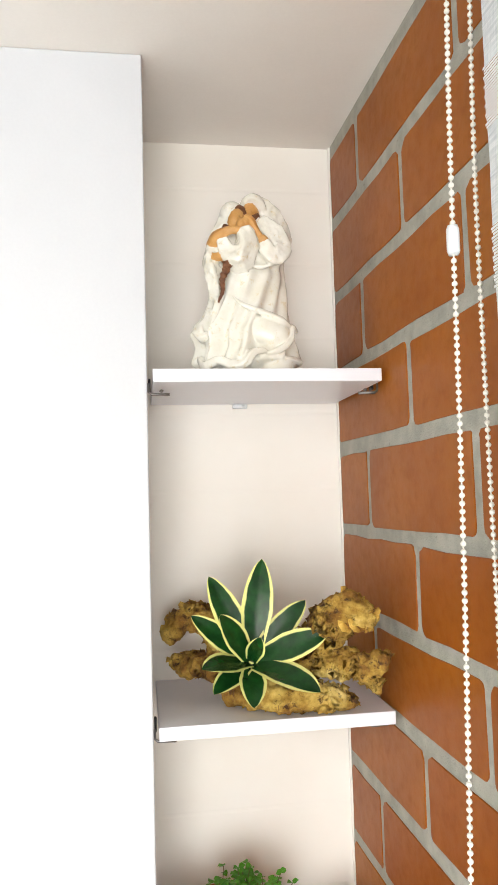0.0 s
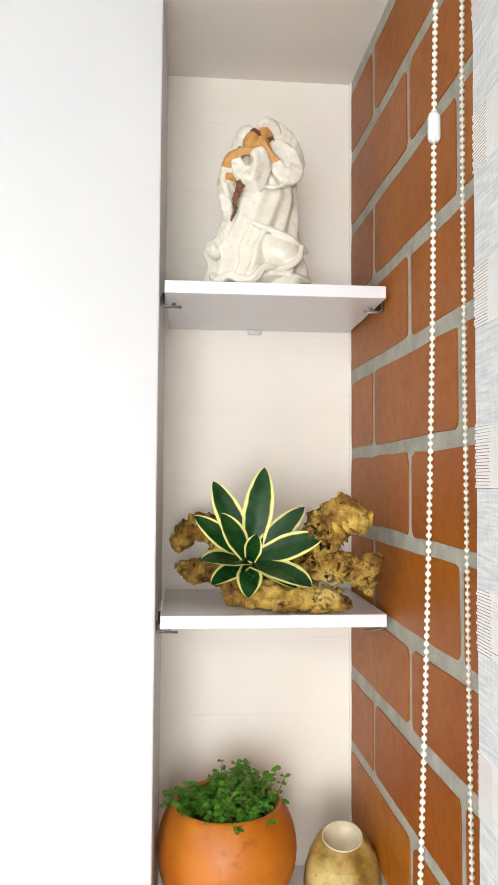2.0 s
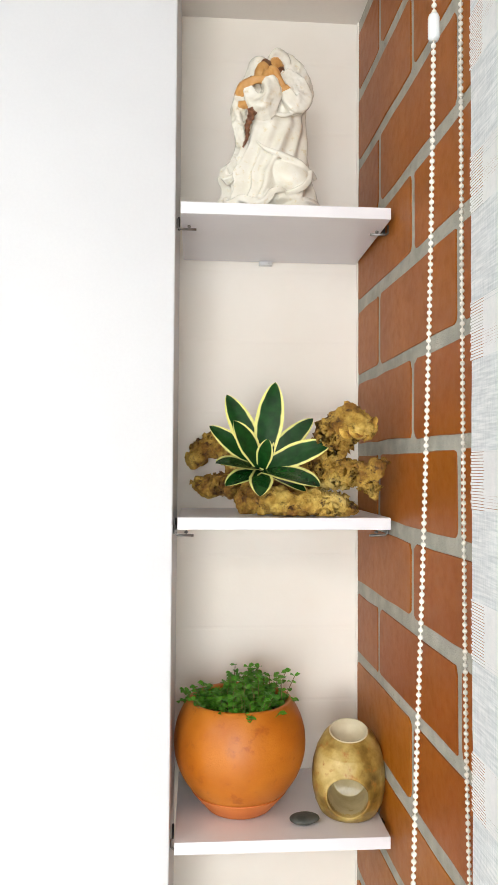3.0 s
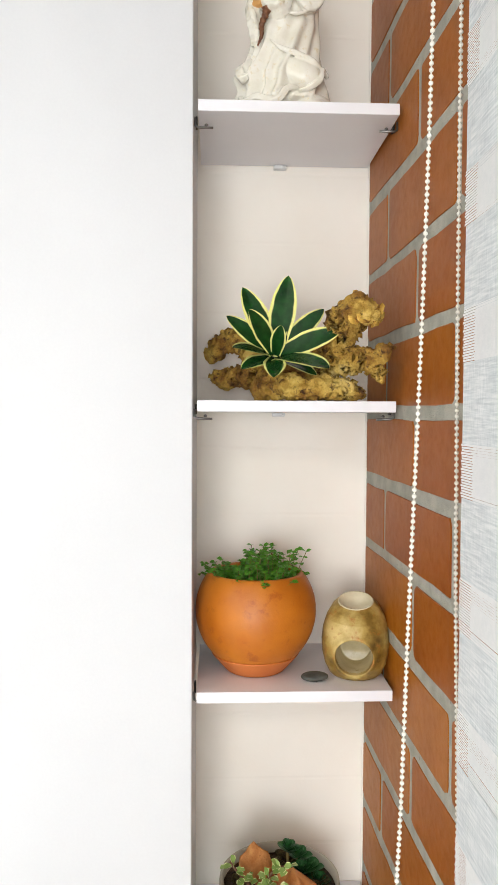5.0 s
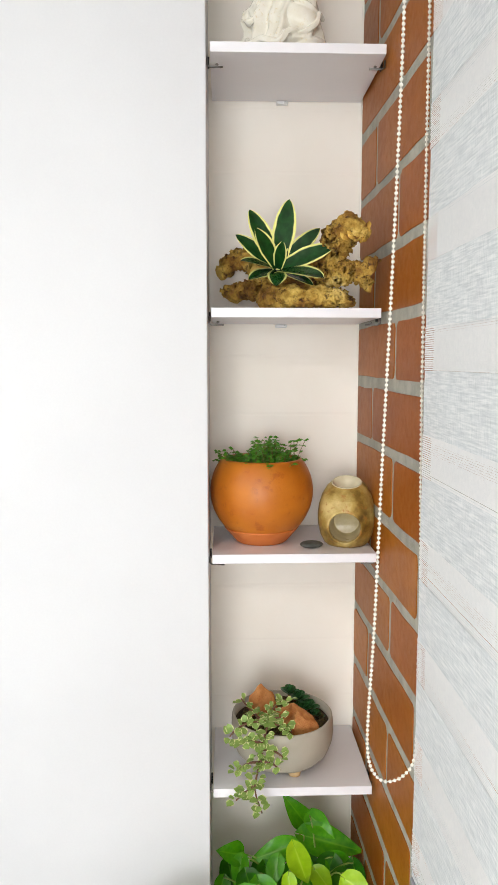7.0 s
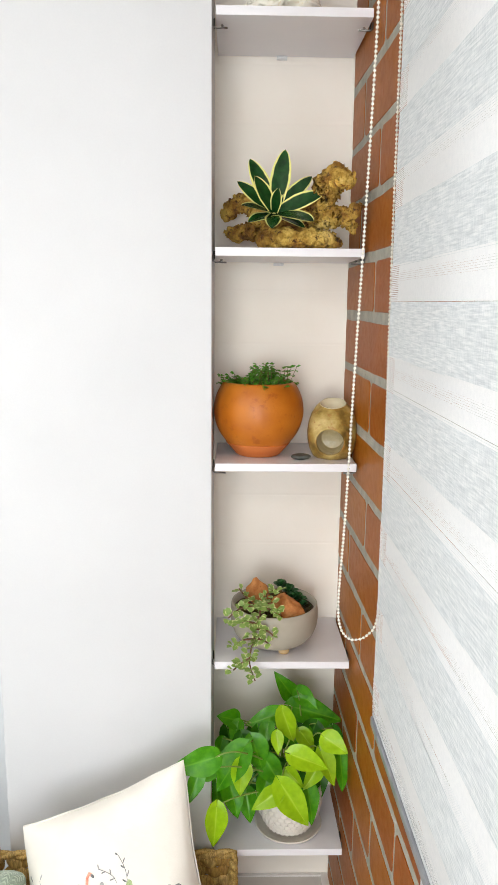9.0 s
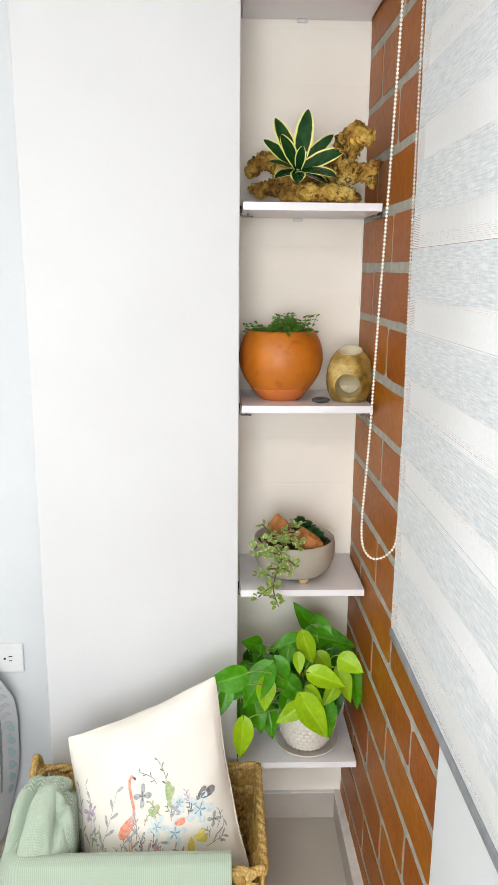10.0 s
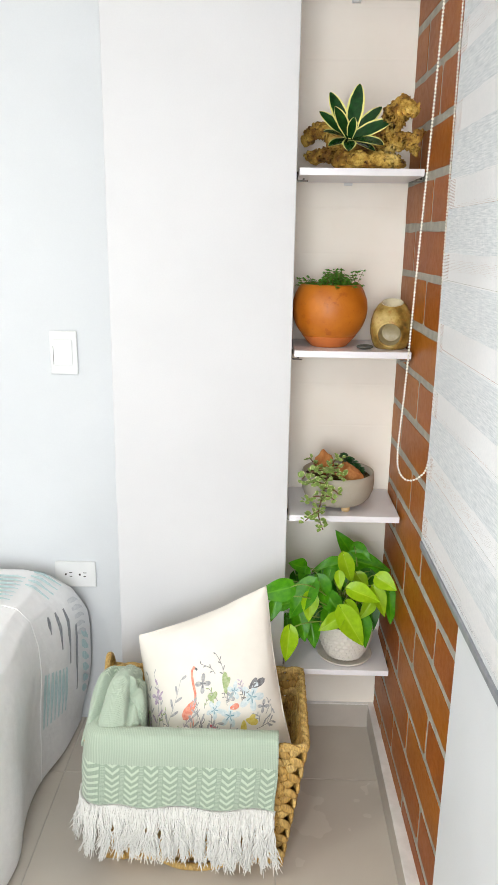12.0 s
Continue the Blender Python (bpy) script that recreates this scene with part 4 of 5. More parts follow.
hanging = [
    [W(0.110, 0.060, 0.885), W(0.102, 0.020, 0.908), W(0.094, 0.000, 0.893), W(0.084, -0.016, 0.852), W(0.074, -0.028, 0.805), W(0.086, -0.036, 0.765)],
    [W(0.092, -0.008, 0.876), W(0.068, -0.010, 0.884), W(0.045, -0.010, 0.880)],
    [W(0.090, -0.010, 0.868), W(0.112, -0.014, 0.864), W(0.126, -0.014, 0.852)],
    [W(0.083, -0.018, 0.848), W(0.062, -0.020, 0.848), W(0.043, -0.020, 0.834)],
    [W(0.083, -0.018, 0.850), W(0.102, -0.020, 0.848), W(0.115, -0.020, 0.838)],
    [W(0.075, -0.028, 0.812), W(0.056, -0.030, 0.800), W(0.041, -0.030, 0.786)],
]
upright = [
    [W(0.105, 0.030, 0.900), W(0.066, 0.008, 0.908), W(0.045, 0.004, 0.900), W(0.030, 0.002, 0.886)],
    [W(0.098, 0.010, 0.900), W(0.122, 0.000, 0.908), W(0.140, -0.002, 0.896)],
    [W(0.100, 0.040, 0.900), W(0.114, 0.036, 0.926), W(0.133, 0.034, 0.938)],
    [W(0.086, 0.060, 0.888), W(0.064, 0.062, 0.912), W(0.052, 0.066, 0.926)],
    [W(0.104, 0.030, 0.900), W(0.112, 0.012, 0.914), W(0.122, 0.010, 0.916)],
]
runs = hanging + upright
for pts in runs:
    path = smooth_path(pts, 5)
    n = len(path)
    tube(stems, path, [0.0022 * (1 - 0.6 * i / n) + 0.0004 for i in range(n)], 6)
    acc = 0.0
    for i in range(1, n):
        acc += (path[i] - path[i - 1]).length
        if acc < 0.0065:
            continue
        acc = 0.0
        for k in range(rng2.choice((2, 3, 4))):
            a = rng2.uniform(0, 6.28)
            off = Vector((math.cos(a), -0.5 + 0.6 * math.sin(a), 0.55 * math.sin(a) + 0.25))
            small_leaf(leaves, path[i] + off * 0.003 + Vector((rng2.uniform(-.004, .004), 0, rng2.uniform(-.003, .003))), off, rng2.uniform(0.0110, 0.0165), 1.0, 0.15)
tagged(part("foliage", leaves, M_varie, trail), kind="stuff")
part("stem", stems, M_twig, trail, "brown woody stem")

jade = thing("rosette_succulent", (bx + 0.04, by + 0.03, bz + 0.10), "small blue-green succulent rosettes at the rim of the bowl", "plant")
for cx, cy, h, s in ((0.016, 0.030, 0.146, 0.018), (0.032, 0.028, 0.134, 0.021), (0.050, 0.022, 0.118, 0.021), (0.062, 0.004, 0.108, 0.018), (0.036, 0.010, 0.122, 0.019), (0.056, 0.036, 0.110, 0.018)):
    bm = bmesh.new()
    tube(bm, [Q(cx, cy, 0.085), Q(cx, cy, h - 0.01)], 0.0025, 6)
    part("stem", bm, M_stem, jade)
    for k in range(13):
        a, e = k * 2.4, 0.2 + 0.075 * k
        d = Vector((math.cos(a) * math.cos(e), math.sin(a) * math.cos(e), math.sin(e)))
        ln = 1.3 * s * (1 - 0.035 * k)
        part("leaf", blade(ln, ln * 0.72, -0.12, 0.35, 7, 4, 3.2, 0.5), M_jade, jade, m=aim(Q(cx, cy, h - 0.012 + 0.0006 * k), Q(cx, cy, h - 0.012 + 0.0006 * k) + d, Vector((0, 0, 1)) + Vector((0.01, 0, 0))))

# ---- shelf 5: pothos ----
M_white_pot = surface("white_glazed_pot", lin(222, 216, 206), lin(232, 227, 218), 20, 600, 0.4, 0.1)
px, py, qz = 0.171, 0.079, SHELVES[4]
ppot = thing("white_flowerpot", (px, py, qz), "white glazed flowerpot with scaled relief on a round saucer", "flowerpot")
belly = lambda t: 0.049 + 0.0275 * math.sin(min(t, 1.0) * 2.0)
prof = [(0, 0.012), (0.045, 0.012)] + [(belly(i / 14), 0.014 + 0.098 * i / 14) for i in range(15)] + [(0.0745, 0.116), (0.072, 0.117), (0.068, 0.112), (0.066, 0.10), (0, 0.098)]
bm = lathe(prof, (px, py, qz), 60)
pot_body = part("pot", bm, M_white_pot, ppot)
scale_me = bpy.data.meshes.new("relief_scale")
bm = bmesh.new()
ball(bm, (0, 0, 0), 1.0, (0.0072, 0.00045, 0.0080), sub=2)
bm.to_mesh(scale_me)
bm.free()
scale_me.materials.append(M_white_pot)
for row in range(8):
    h = 0.020 + 0.0118 * row
    r = belly((h - 0.014) / 0.098) + 0.0001
    for k in range(30):
        a = 2 * math.pi * (k + 0.5 * (row % 2)) / 30
        if math.sin(a) < 0.25:
            part("relief_scale", scale_me, M_white_pot, pot_body, m=Matrix.Translation((px + r * math.cos(a), py + r * math.sin(a), qz + h)) @ pose(0, 0, 0, -14, 0, math.degrees(a) + 90))
part("saucer", lathe([(0, 0.0005), (0.060, 0.0005), (0.074, 0.008), (0.0775, 0.014), (0.0755, 0.0148), (0.070, 0.010), (0.058, 0.006), (0, 0.006)], (px, py, qz), 64), M_white_pot, ppot, "shallow white glazed saucer")
part("soil", lathe([(0, 0.106), (0.0655, 0.103), (0.0655, 0.1), (0, 0.1)], (px, py, qz), 40), M_soil, ppot)

M_lime = leaf_material("lime_pothos_leaf", lin(150, 198, 16), lin(176, 218, 34), lin(188, 222, 60), 0.0, 0.34, 0.05, 0.3, 0.45)
M_green = leaf_material("green_pothos_leaf", lin(62, 146, 12), lin(98, 178, 22), lin(112, 186, 36), 0.0, 0.32, 0.05, 0.25, 0.45)
# the green leaf again, darkened to hold the bush's inner shade
M_shaded = leaf_material("shaded_pothos_leaf", lin(34, 98, 8), lin(56, 130, 14), lin(84, 154, 34), 0.0, 0.34, 0.06, 0.22, 0.45)
M_petiole = surface("pale_green_stem", lin(120, 150, 56), lin(150, 176, 84), 60, 500, 0.5, 0.1)
pothos = thing("pothos_plant", (px, py, qz + 0.10), "bushy neon-green pothos with heart-shaped leaves, trailing over the shelf", "plant")
# base x, base z, tip x, tip z, width, depth (y)
LIME = [
    (0.146, 0.682, 0.173, 0.601, 0.035, -0.010), (0.133, 0.647, 0.136, 0.605, 0.026, -0.042), (0.234, 0.634, 0.282, 0.611, 0.045, -0.042), (0.162, 0.610, 0.244, 0.587, 0.047, -0.060), (0.226, 0.606, 0.259, 0.533, 0.035, -0.042),
    (0.139, 0.569, 0.202, 0.468, 0.053, -0.092), (0.136, 0.549, 0.078, 0.517, 0.039, -0.092), (0.225, 0.566, 0.189, 0.520, 0.033, -0.042), (0.008, 0.495, 0.003, 0.400, 0.038, -0.072), (0.060, 0.589, 0.057, 0.518, 0.043, -0.055), (0.187, 0.618, 0.220, 0.578, 0.035, 0.015), (0.155, 0.570, 0.187, 0.546, 0.031, -0.055),
]
GREEN_FRONT = [
    (0.066, 0.618, -0.001, 0.516, 0.061, -0.045), (0.006, 0.634, -0.085, 0.623, 0.054, -0.105), (-0.027, 0.596, -0.050, 0.539, 0.029, -0.105), (0.082, 0.617, 0.110, 0.541, 0.053, -0.020), (0.034, 0.514, 0.055, 0.439, 0.048, -0.012),
    (0.200, 0.522, 0.216, 0.441, 0.039, -0.045), (0.276, 0.566, 0.285, 0.483, 0.041, 0.010), (-0.023, 0.534, 0.030, 0.562, 0.036, -0.012), (0.109, 0.568, 0.149, 0.508, 0.050, -0.012), (0.119, 0.528, 0.099, 0.469, 0.044, -0.012),
]
GREEN_BACK = [
    (0.181, 0.630, 0.140, 0.698, 0.041, 0.135), (0.178, 0.618, 0.298, 0.590, 0.050, 0.110), (0.052, 0.600, 0.008, 0.626, 0.042, 0.080), (0.153, 0.620, 0.064, 0.602, 0.034, 0.080), (0.005, 0.470, 0.010, 0.412, 0.040, 0.040), (0.073, 0.466, 0.079, 0.402, 0.042, 0.020),
    (0.019, 0.566, 0.007, 0.530, 0.030, 0.060), (0.054, 0.602, 0.041, 0.556, 0.032, 0.070), (0.122, 0.614, 0.103, 0.572, 0.032, 0.050), (0.190, 0.650, 0.236, 0.622, 0.040, 0.120), (0.230, 0.600, 0.262, 0.548, 0.046, 0.080), (0.160, 0.590, 0.190, 0.540, 0.046, 0.080),
]
LEAVES = [(*leaf, 1) for leaf in LIME] + [(*leaf, 0) for leaf in GREEN_FRONT] + [(*leaf, 0) for leaf in GREEN_BACK]
rng3 = random.Random(5)
# leaves deep inside the bush, the shade there put into a darker green
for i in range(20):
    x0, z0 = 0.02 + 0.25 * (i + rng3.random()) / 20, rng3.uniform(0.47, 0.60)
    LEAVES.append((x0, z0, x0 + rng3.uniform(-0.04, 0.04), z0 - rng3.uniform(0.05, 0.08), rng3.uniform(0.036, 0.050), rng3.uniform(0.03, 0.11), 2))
for x0, z0, x1, z1, w, y, lime in LEAVES:
    base = Vector((x0, y + rng3.uniform(0, 0.012), z0))
    tip = Vector((x1, y + rng3.uniform(-0.028, -0.008), z1))
    ln = (tip - base).length
    face = Vector((rng3.uniform(-0.35, 0.35), -0.9, rng3.uniform(0.3, 0.8)))
    m = aim(base, tip, face)
    part("leaf", heart(ln, max(w * 1.08, ln * 0.5), rng3.uniform(0.08, 0.26), rng3.uniform(0.18, 0.48), 18, 10, 0.03), (M_green, M_lime, M_shaded)[lime], pothos, ("", "lime leaf", "leaf with inner shade in its colour")[lime], m=m)
    root = Vector((px + rng3.uniform(-0.04, 0.04), py + rng3.uniform(-0.04, 0.03), qz + 0.103))
    mid = (root + base) / 2 + Vector((0, 0, 0.05 + 0.2 * (base - root).length))
    if base.x < 0.02:
        mid = Vector((0.06, min(base.y, 0.0), max(base.z, root.z) + 0.04))
    bm = bmesh.new()
    tube(bm, curve3(root, mid, base, 12), [0.0019] * 8 + [0.0016] * 5, 6)
    part("stem", bm, M_petiole, pothos)

# ---- wall fittings ----
sw = thing("light_switch", (-0.625, Y_BACK, 1.167), "white plastic light switch plate with one wide rocker", "light switch")
sw_plate = part("plate", slab((-0.663, Y_BACK - 0.009, 1.107), (-0.587, Y_BACK - 0.0005, 1.227), 0.003), M_plastic, sw)
part("rocker", slab((-0.652, Y_BACK - 0.0125, 1.132), (-0.600, Y_BACK - 0.0085, 1.204), 0.0015), M_plastic, sw_plate)
part("indicator", slab((-0.6535, Y_BACK - 0.0110, 1.135), (-0.6523, Y_BACK - 0.009, 1.185)), M_dark, sw_plate)
so = thing("wall_socket", (-0.625, Y_BACK, 0.50), "white plastic double wall socket plate", "socket")
so_plate = part("plate", slab((-0.686, Y_BACK - 0.009, 0.460), (-0.564, Y_BACK - 0.0005, 0.542), 0.003), M_plastic, so)
for cx in (-0.648, -0.606):
    for dx, dz, w, h in ((0.009, 0.006, 0.010, 0.0022), (0.009, -0.006, 0.008, 0.0022), (-0.006, 0.0, 0.0055, 0.0055)):
        part("slot", slab((cx + dx - w / 2, Y_BACK - 0.0096, 0.501 + dz - h / 2), (cx + dx + w / 2, Y_BACK - 0.0085, 0.501 + dz + h / 2)), M_dark, so_plate)

# ---- basket ----
RX0, RX1, RY0, RY1, RZ = -0.462, 0.044, -0.338, -0.022, 0.350
QX0, QX1, QY0, QY1 = -0.425, -0.005, -0.322, -0.045


def wicker():
    n = Nodes("water_hyacinth_weave")
    geo = n.tree.nodes.new("ShaderNodeNewGeometry")
    a, b = n.tex(1, 4, stretch=(260, 260, 60)), n.tex(60, 4)
    col = n.ramp(geo.outputs["Random Per Island"], [(0.0, lin(184, 144, 72)), (0.4, lin(208, 170, 92)), (0.75, lin(220, 188, 116)), (1.0, lin(194, 154, 78))])
    col = n.mix(n.ramp(a, [(0.4, (0.55, 0.55, 0.55, 1)), (0.6, (0, 0, 0, 1))]), col, lin(116, 80, 36))
    n.set(Base_Color=col, Roughness=0.62)
    n.bump(a, 0.7, 0.0015)
    return n.mat


M_wicker = wicker()


def around(s, f):
    """A point of the basket wall: s from 0 to 4 round it, f from 0 at the bottom to 1 at the rim; and the way out."""
    x0, x1, y0, y1 = [a + (b - a) * f for a, b in ((QX0, RX0), (QX1, RX1), (QY0, RY0), (QY1, RY1))]
    k, t = int(s) % 4, s % 1
    p = [(x0 + (x1 - x0) * t, y0), (x1, y0 + (y1 - y0) * t), (x1 + (x0 - x1) * t, y1), (x0, y1 + (y0 - y1) * t)][k]
    out = [(0, -1), (1, 0), (0, 1), (-1, 0)][k]
    return Vector((p[0], p[1], 0.004 + (RZ - 0.012) * f)), Vector((*out, 0)), [0, 90, 180, 270][k]


basket = thing("basket", (-0.21, -0.18, 0), "rectangular woven water-hyacinth basket with loop handles", "basket")
rows_n = 15
for k, count in ((0, 21), (1, 14), (2, 21), (3, 14)):
    bm = bmesh.new()
    for j in range(rows_n):
        for i in range(count):
            f = (j + 0.5) / rows_n
            s = k + (i + (0.5 if j % 2 else 0.0) + 0.25) / (count + 0.5)
            p, out, yaw = around(min(s, k + 0.999), f)
            side = 1 if (i + j) % 2 else -1
            m = Matrix.Translation(p + out * 0.002 * side) @ pose(0, 0, 0, 0, 0, yaw) @ pose(0, 0, 0, 8, side * 33 + rng3.uniform(-8, 8), 0) @ Matrix.Diagonal((0.0205, 0.0056, 0.0128, 1))
            bmesh.ops.create_icosphere(bm, subdivisions=2, radius=1.0, matrix=m)
    for v in bm.verts:
        v.co += 0.0015 * noise.noise_vector(v.co * 120)
    tagged(part("woven_side", bm, M_wicker, basket, smooth=True), kind="stuff")
bm = bmesh.new()
rim = []
for i in range(161):
    p, out, yaw = around(4 * i / 160 % 4, 1.0)
    rim.append(p + Vector((0, 0, 0.006)))
for strand in range(2):
    tube(bm, [p + Vector((0.004 * math.cos(i * 0.9 + strand * 3.14), 0.004 * math.cos(i * 0.9 + strand * 3.14), 0.005 * math.sin(i * 0.9 + strand * 3.14))) for i, p in enumerate(rim)], 0.0062, 8)
part("rim", bm, M_wicker, basket, "twisted rope rim", smooth=True)
part("base", slab((QX0, QY0, 0.0005), (QX1, QY1, 0.010), 0.003), M_wicker, basket)
bm = bmesh.new()
tube(bm, smooth_path([Vector(p) for p in ((-0.466, -0.025, 0.325), (-0.468, -0.030, 0.375), (-0.468, -0.060, 0.402), (-0.468, -0.090, 0.375), (-0.466, -0.095, 0.325))], 8), 0.0085, 10)
part("handle", bm, M_wicker, basket, "round woven loop handle", smooth=True)
bm = bmesh.new()
tube(bm, smooth_path([Vector(p) for p in ((-0.30, -0.335, 0.022), (-0.25, -0.345, 0.010), (-0.18, -0.345, 0.010), (-0.12, -0.335, 0.022))], 8), 0.0085, 10)
part("bottom_band", bm, M_wicker, basket, smooth=True)

# ---- throw ----
def throw_material():
    n = Nodes("sage_knit")
    u, v = n.uv()
    col_u = n.math("SUBTRACT", n.math("FRACT", n.math("MULTIPLY", u, 14.0)), 0.5)
    h = n.math("ABSOLUTE", col_u)
    s = n.math("FRACT", n.math("ADD", n.math("MULTIPLY", v, 15.5), n.math("MULTIPLY", h, 2.2)))
    vee = n.math("MULTIPLY", n.math("LESS_THAN", s, 0.42), n.math("LESS_THAN", h, 0.36))
    seam = n.math("MULTIPLY", n.math("GREATER_THAN", h, 0.40), n.math("LESS_THAN", n.math("FRACT", n.math("MULTIPLY", v, 70.0)), 0.5))
    zone = n.math("MULTIPLY", n.math("GREATER_THAN", v, 0.57), n.math("LESS_THAN", v, 0.975))
    light = n.math("MULTIPLY", zone, n.math("MAXIMUM", vee, n.math("MULTIPLY", seam, 0.5)))
    rib = n.math("MULTIPLY_ADD", n.math("SINE", n.math("MULTIPLY", u, 1040.0)), 0.5, 0.5)
    knit = n.math("MULTIPLY_ADD", n.math("SINE", n.math("MULTIPLY", v, 420.0)), 0.5, 0.5)
    base = n.mix(n.math("MULTIPLY", rib, 0.45), lin(162, 179, 160), lin(204, 216, 200))
    base = n.mix(n.math("MULTIPLY", zone, 0.65), base, lin(142, 162, 142))
    base = n.mix(n.math("MULTIPLY", light, 0.78), base, lin(208, 222, 202))
    base = n.mix(n.math("MULTIPLY", n.tex(18), 0.18), base, lin(146, 168, 146))
    n.set(Base_Color=base, Roughness=0.9)
    n.bsdf.inputs["Sheen Weight"].default_value = 0.3
    n.bump(n.math("ADD", rib, knit), 0.35, 0.0008)
    n.bump(light, 0.6, 0.0015)
    return n.mat


M_throw = throw_material()
M_fringe = surface("white_cotton_fringe", lin(224, 224, 219), lin(234, 234, 230), 90, 700, 0.9, 0.3)
throw = thing("throw_blanket", (-0.25, -0.34, 0.34), "sage-green knitted throw with chevrons and white fringe, hung over the basket", "blanket")
# share of the way from inside to the hem, offset out of the rim, height
PROFILE = [(0.0, -0.050, 0.270), (0.14, -0.038, 0.335), (0.24, -0.020, 0.374), (0.31, 0.000, 0.386), (0.37, 0.018, 0.379), (0.44, 0.026, 0.350), (0.7, 0.028, 0.274), (1.0, 0.026, 0.198)]
SIDE, BEND, FRONT = 0.165, 0.055, 0.406
HANG = SIDE + BEND + FRONT


def rim_point(u):
    """Along the left side, round the front corner and along the front of the rim: the point and the way out."""
    d, r = u * HANG, 0.035
    if d < SIDE:
        return Vector((RX0, RY0 + r + SIDE - d, 0)), Vector((-1, 0, 0))
    if d < SIDE + BEND:
        a = radians(90) * (d - SIDE) / BEND
        out = Vector((-math.cos(a), -math.sin(a), 0))
        return Vector((RX0 + r, RY0 + r, 0)) + r * out, out
    return Vector((RX0 + r + d - SIDE - BEND, RY0, 0)), Vector((0, -1, 0))


def drape(u, v):
    off, z = lerp_rows(PROFILE, v)
    p, out = rim_point(u)
    off -= 0.022 * smooth(0.36, 0.22, u)
    w = smooth(0.35, 1.0, v)
    off += w * (0.0035 * math.sin(u * 24 + 1.2 * v) + 0.006 * noise.noise((u * 7, v * 3, 2)) + 0.008 * smooth(0.45, 0.25, u))
    z += 0.006 * noise.noise((u * 5, 0, 5)) * smooth(0.2, 0.6, v) + 0.055 * smooth(0.34, 0.0, u) * w - 0.006 * smooth(0.5, 1.0, u) * w
    z += 0.030 * smooth(0.30, 0.12, u) * (1 - w)
    along = Vector((-out.y, out.x, 0))
    return p + out * off + along * 0.006 * w * math.sin(v * 5) + Vector((0, 0, z + 0.0012 * noise.noise((u * 60, v * 30, 9))))


bm = bmesh.new()
grid(bm, drape, 180, 70)
ob = part("cloth", bm, M_throw, throw)
sol = ob.modifiers.new("thick", "SOLIDIFY")
sol.thickness, sol.offset = 0.0035, -1
# the other end goes up over the corner, bunched, and down into the basket
def bunch(u, v):
    y = -0.338 + 0.150 * v
    crest = 0.368 + 0.116 * math.sin(0.5 * math.pi * min(1.0, v / 0.62)) - 0.030 * smooth(0.7, 1.0, v)
    a = math.pi * u
    c, sn = math.cos(a), math.sin(a)
    foot = 0.335 - 0.030 * u
    x = -0.412 + 0.012 * v - (0.066 - 0.006 * v) * math.copysign(abs(c) ** 0.75, c)
    z = foot + (crest - foot) * sn ** 0.62
    # two deep creases run slantwise down to the front, softer puckers between them
    first = math.exp(-((u - 0.30 - 0.26 * v) / 0.055) ** 2) * smooth(1.0, 0.55, v)
    second = math.exp(-((u - 0.66 - 0.10 * v) / 0.045) ** 2) * smooth(0.0, 0.3, v)
    swell = 0.010 * math.exp(-((u - 0.46 - 0.22 * v) / 0.10) ** 2) + 0.005 * noise.noise((u * 5, v * 5, 3)) + 0.0015 * noise.noise((u * 22, v * 22, 3))
    d = swell - 0.030 * first - 0.020 * second
    return Vector((x - 0.6 * c * d, y - 0.45 * d, z + sn * d))


bm = bmesh.new()
grid(bm, bunch, 130, 80)
ob = part("bunched_end", bm, M_throw, throw)
sol = ob.modifiers.new("thick", "SOLIDIFY")
sol.thickness, sol.offset = 0.0040, -1


# its rolled edge
def edge_roll(u, v):
    a = 2 * math.pi * u
    p = bunch(0.62 + 0.38 * v, 0.50 - 0.22 * v)
    side, up = Vector((0.75, -0.2, 0.6)).normalized(), Vector((-0.1, -0.95, -0.2)).normalized()
    r = 0.0125 + 0.003 * math.sin(3 * v + 0.5)
    k = 1 + 0.10 * math.sin(3 * a + 5 * v) + 0.08 * noise.noise((math.cos(a) * 2, math.sin(a) * 2, v * 5))
    return p + k * r * smooth(-0.02, 0.15, v) * (math.cos(a) * side * 1.1 + math.sin(a) * up * 0.9)


bm = bmesh.new()
grid(bm, edge_roll, 40, 50, True)
part("rolled_edge", bm, M_throw, throw)
bm = bmesh.new()
rng4 = random.Random(8)
for i in range(2300):
    u = rng4.random()
    out = rim_point(u)[1]
    along = Vector((-out.y, out.x, 0))
    p = drape(u, 1.0) + out * (0.001 + 0.007 * rng4.random()) + Vector((0, 0, 0.003))
    tuft = round(u * 62)
    ln = min(rng4.uniform(0.075, 0.125) + 0.030 * smooth(0.4, 1.0, u) + 0.018 * math.sin(tuft * 1.9), p.z - 0.004)
    clump = 0.020 * math.sin(tuft * 2.3) + 0.5 * (tuft / 62 - u) * HANG
    flare = 0.018 - 0.006 * smooth(0.35, 0.15, u)
    pts = [p + along * (clump * t * t + rng4.uniform(-0.012, 0.012) * t * t + 0.004 * math.sin(8 * t + i)) + out * (flare * t * t + rng4.uniform(-0.008, 0.010) * t) + Vector((0, 0, -ln * t)) for t in (0, 0.25, 0.5, 0.75, 1.0)]
    tube(bm, pts, [0.0013, 0.0016, 0.0017, 0.0015, 0.0008], 5, cap=False)
tagged(part("fringe", bm, M_fringe, throw, "white cotton fringe"), kind="stuff")

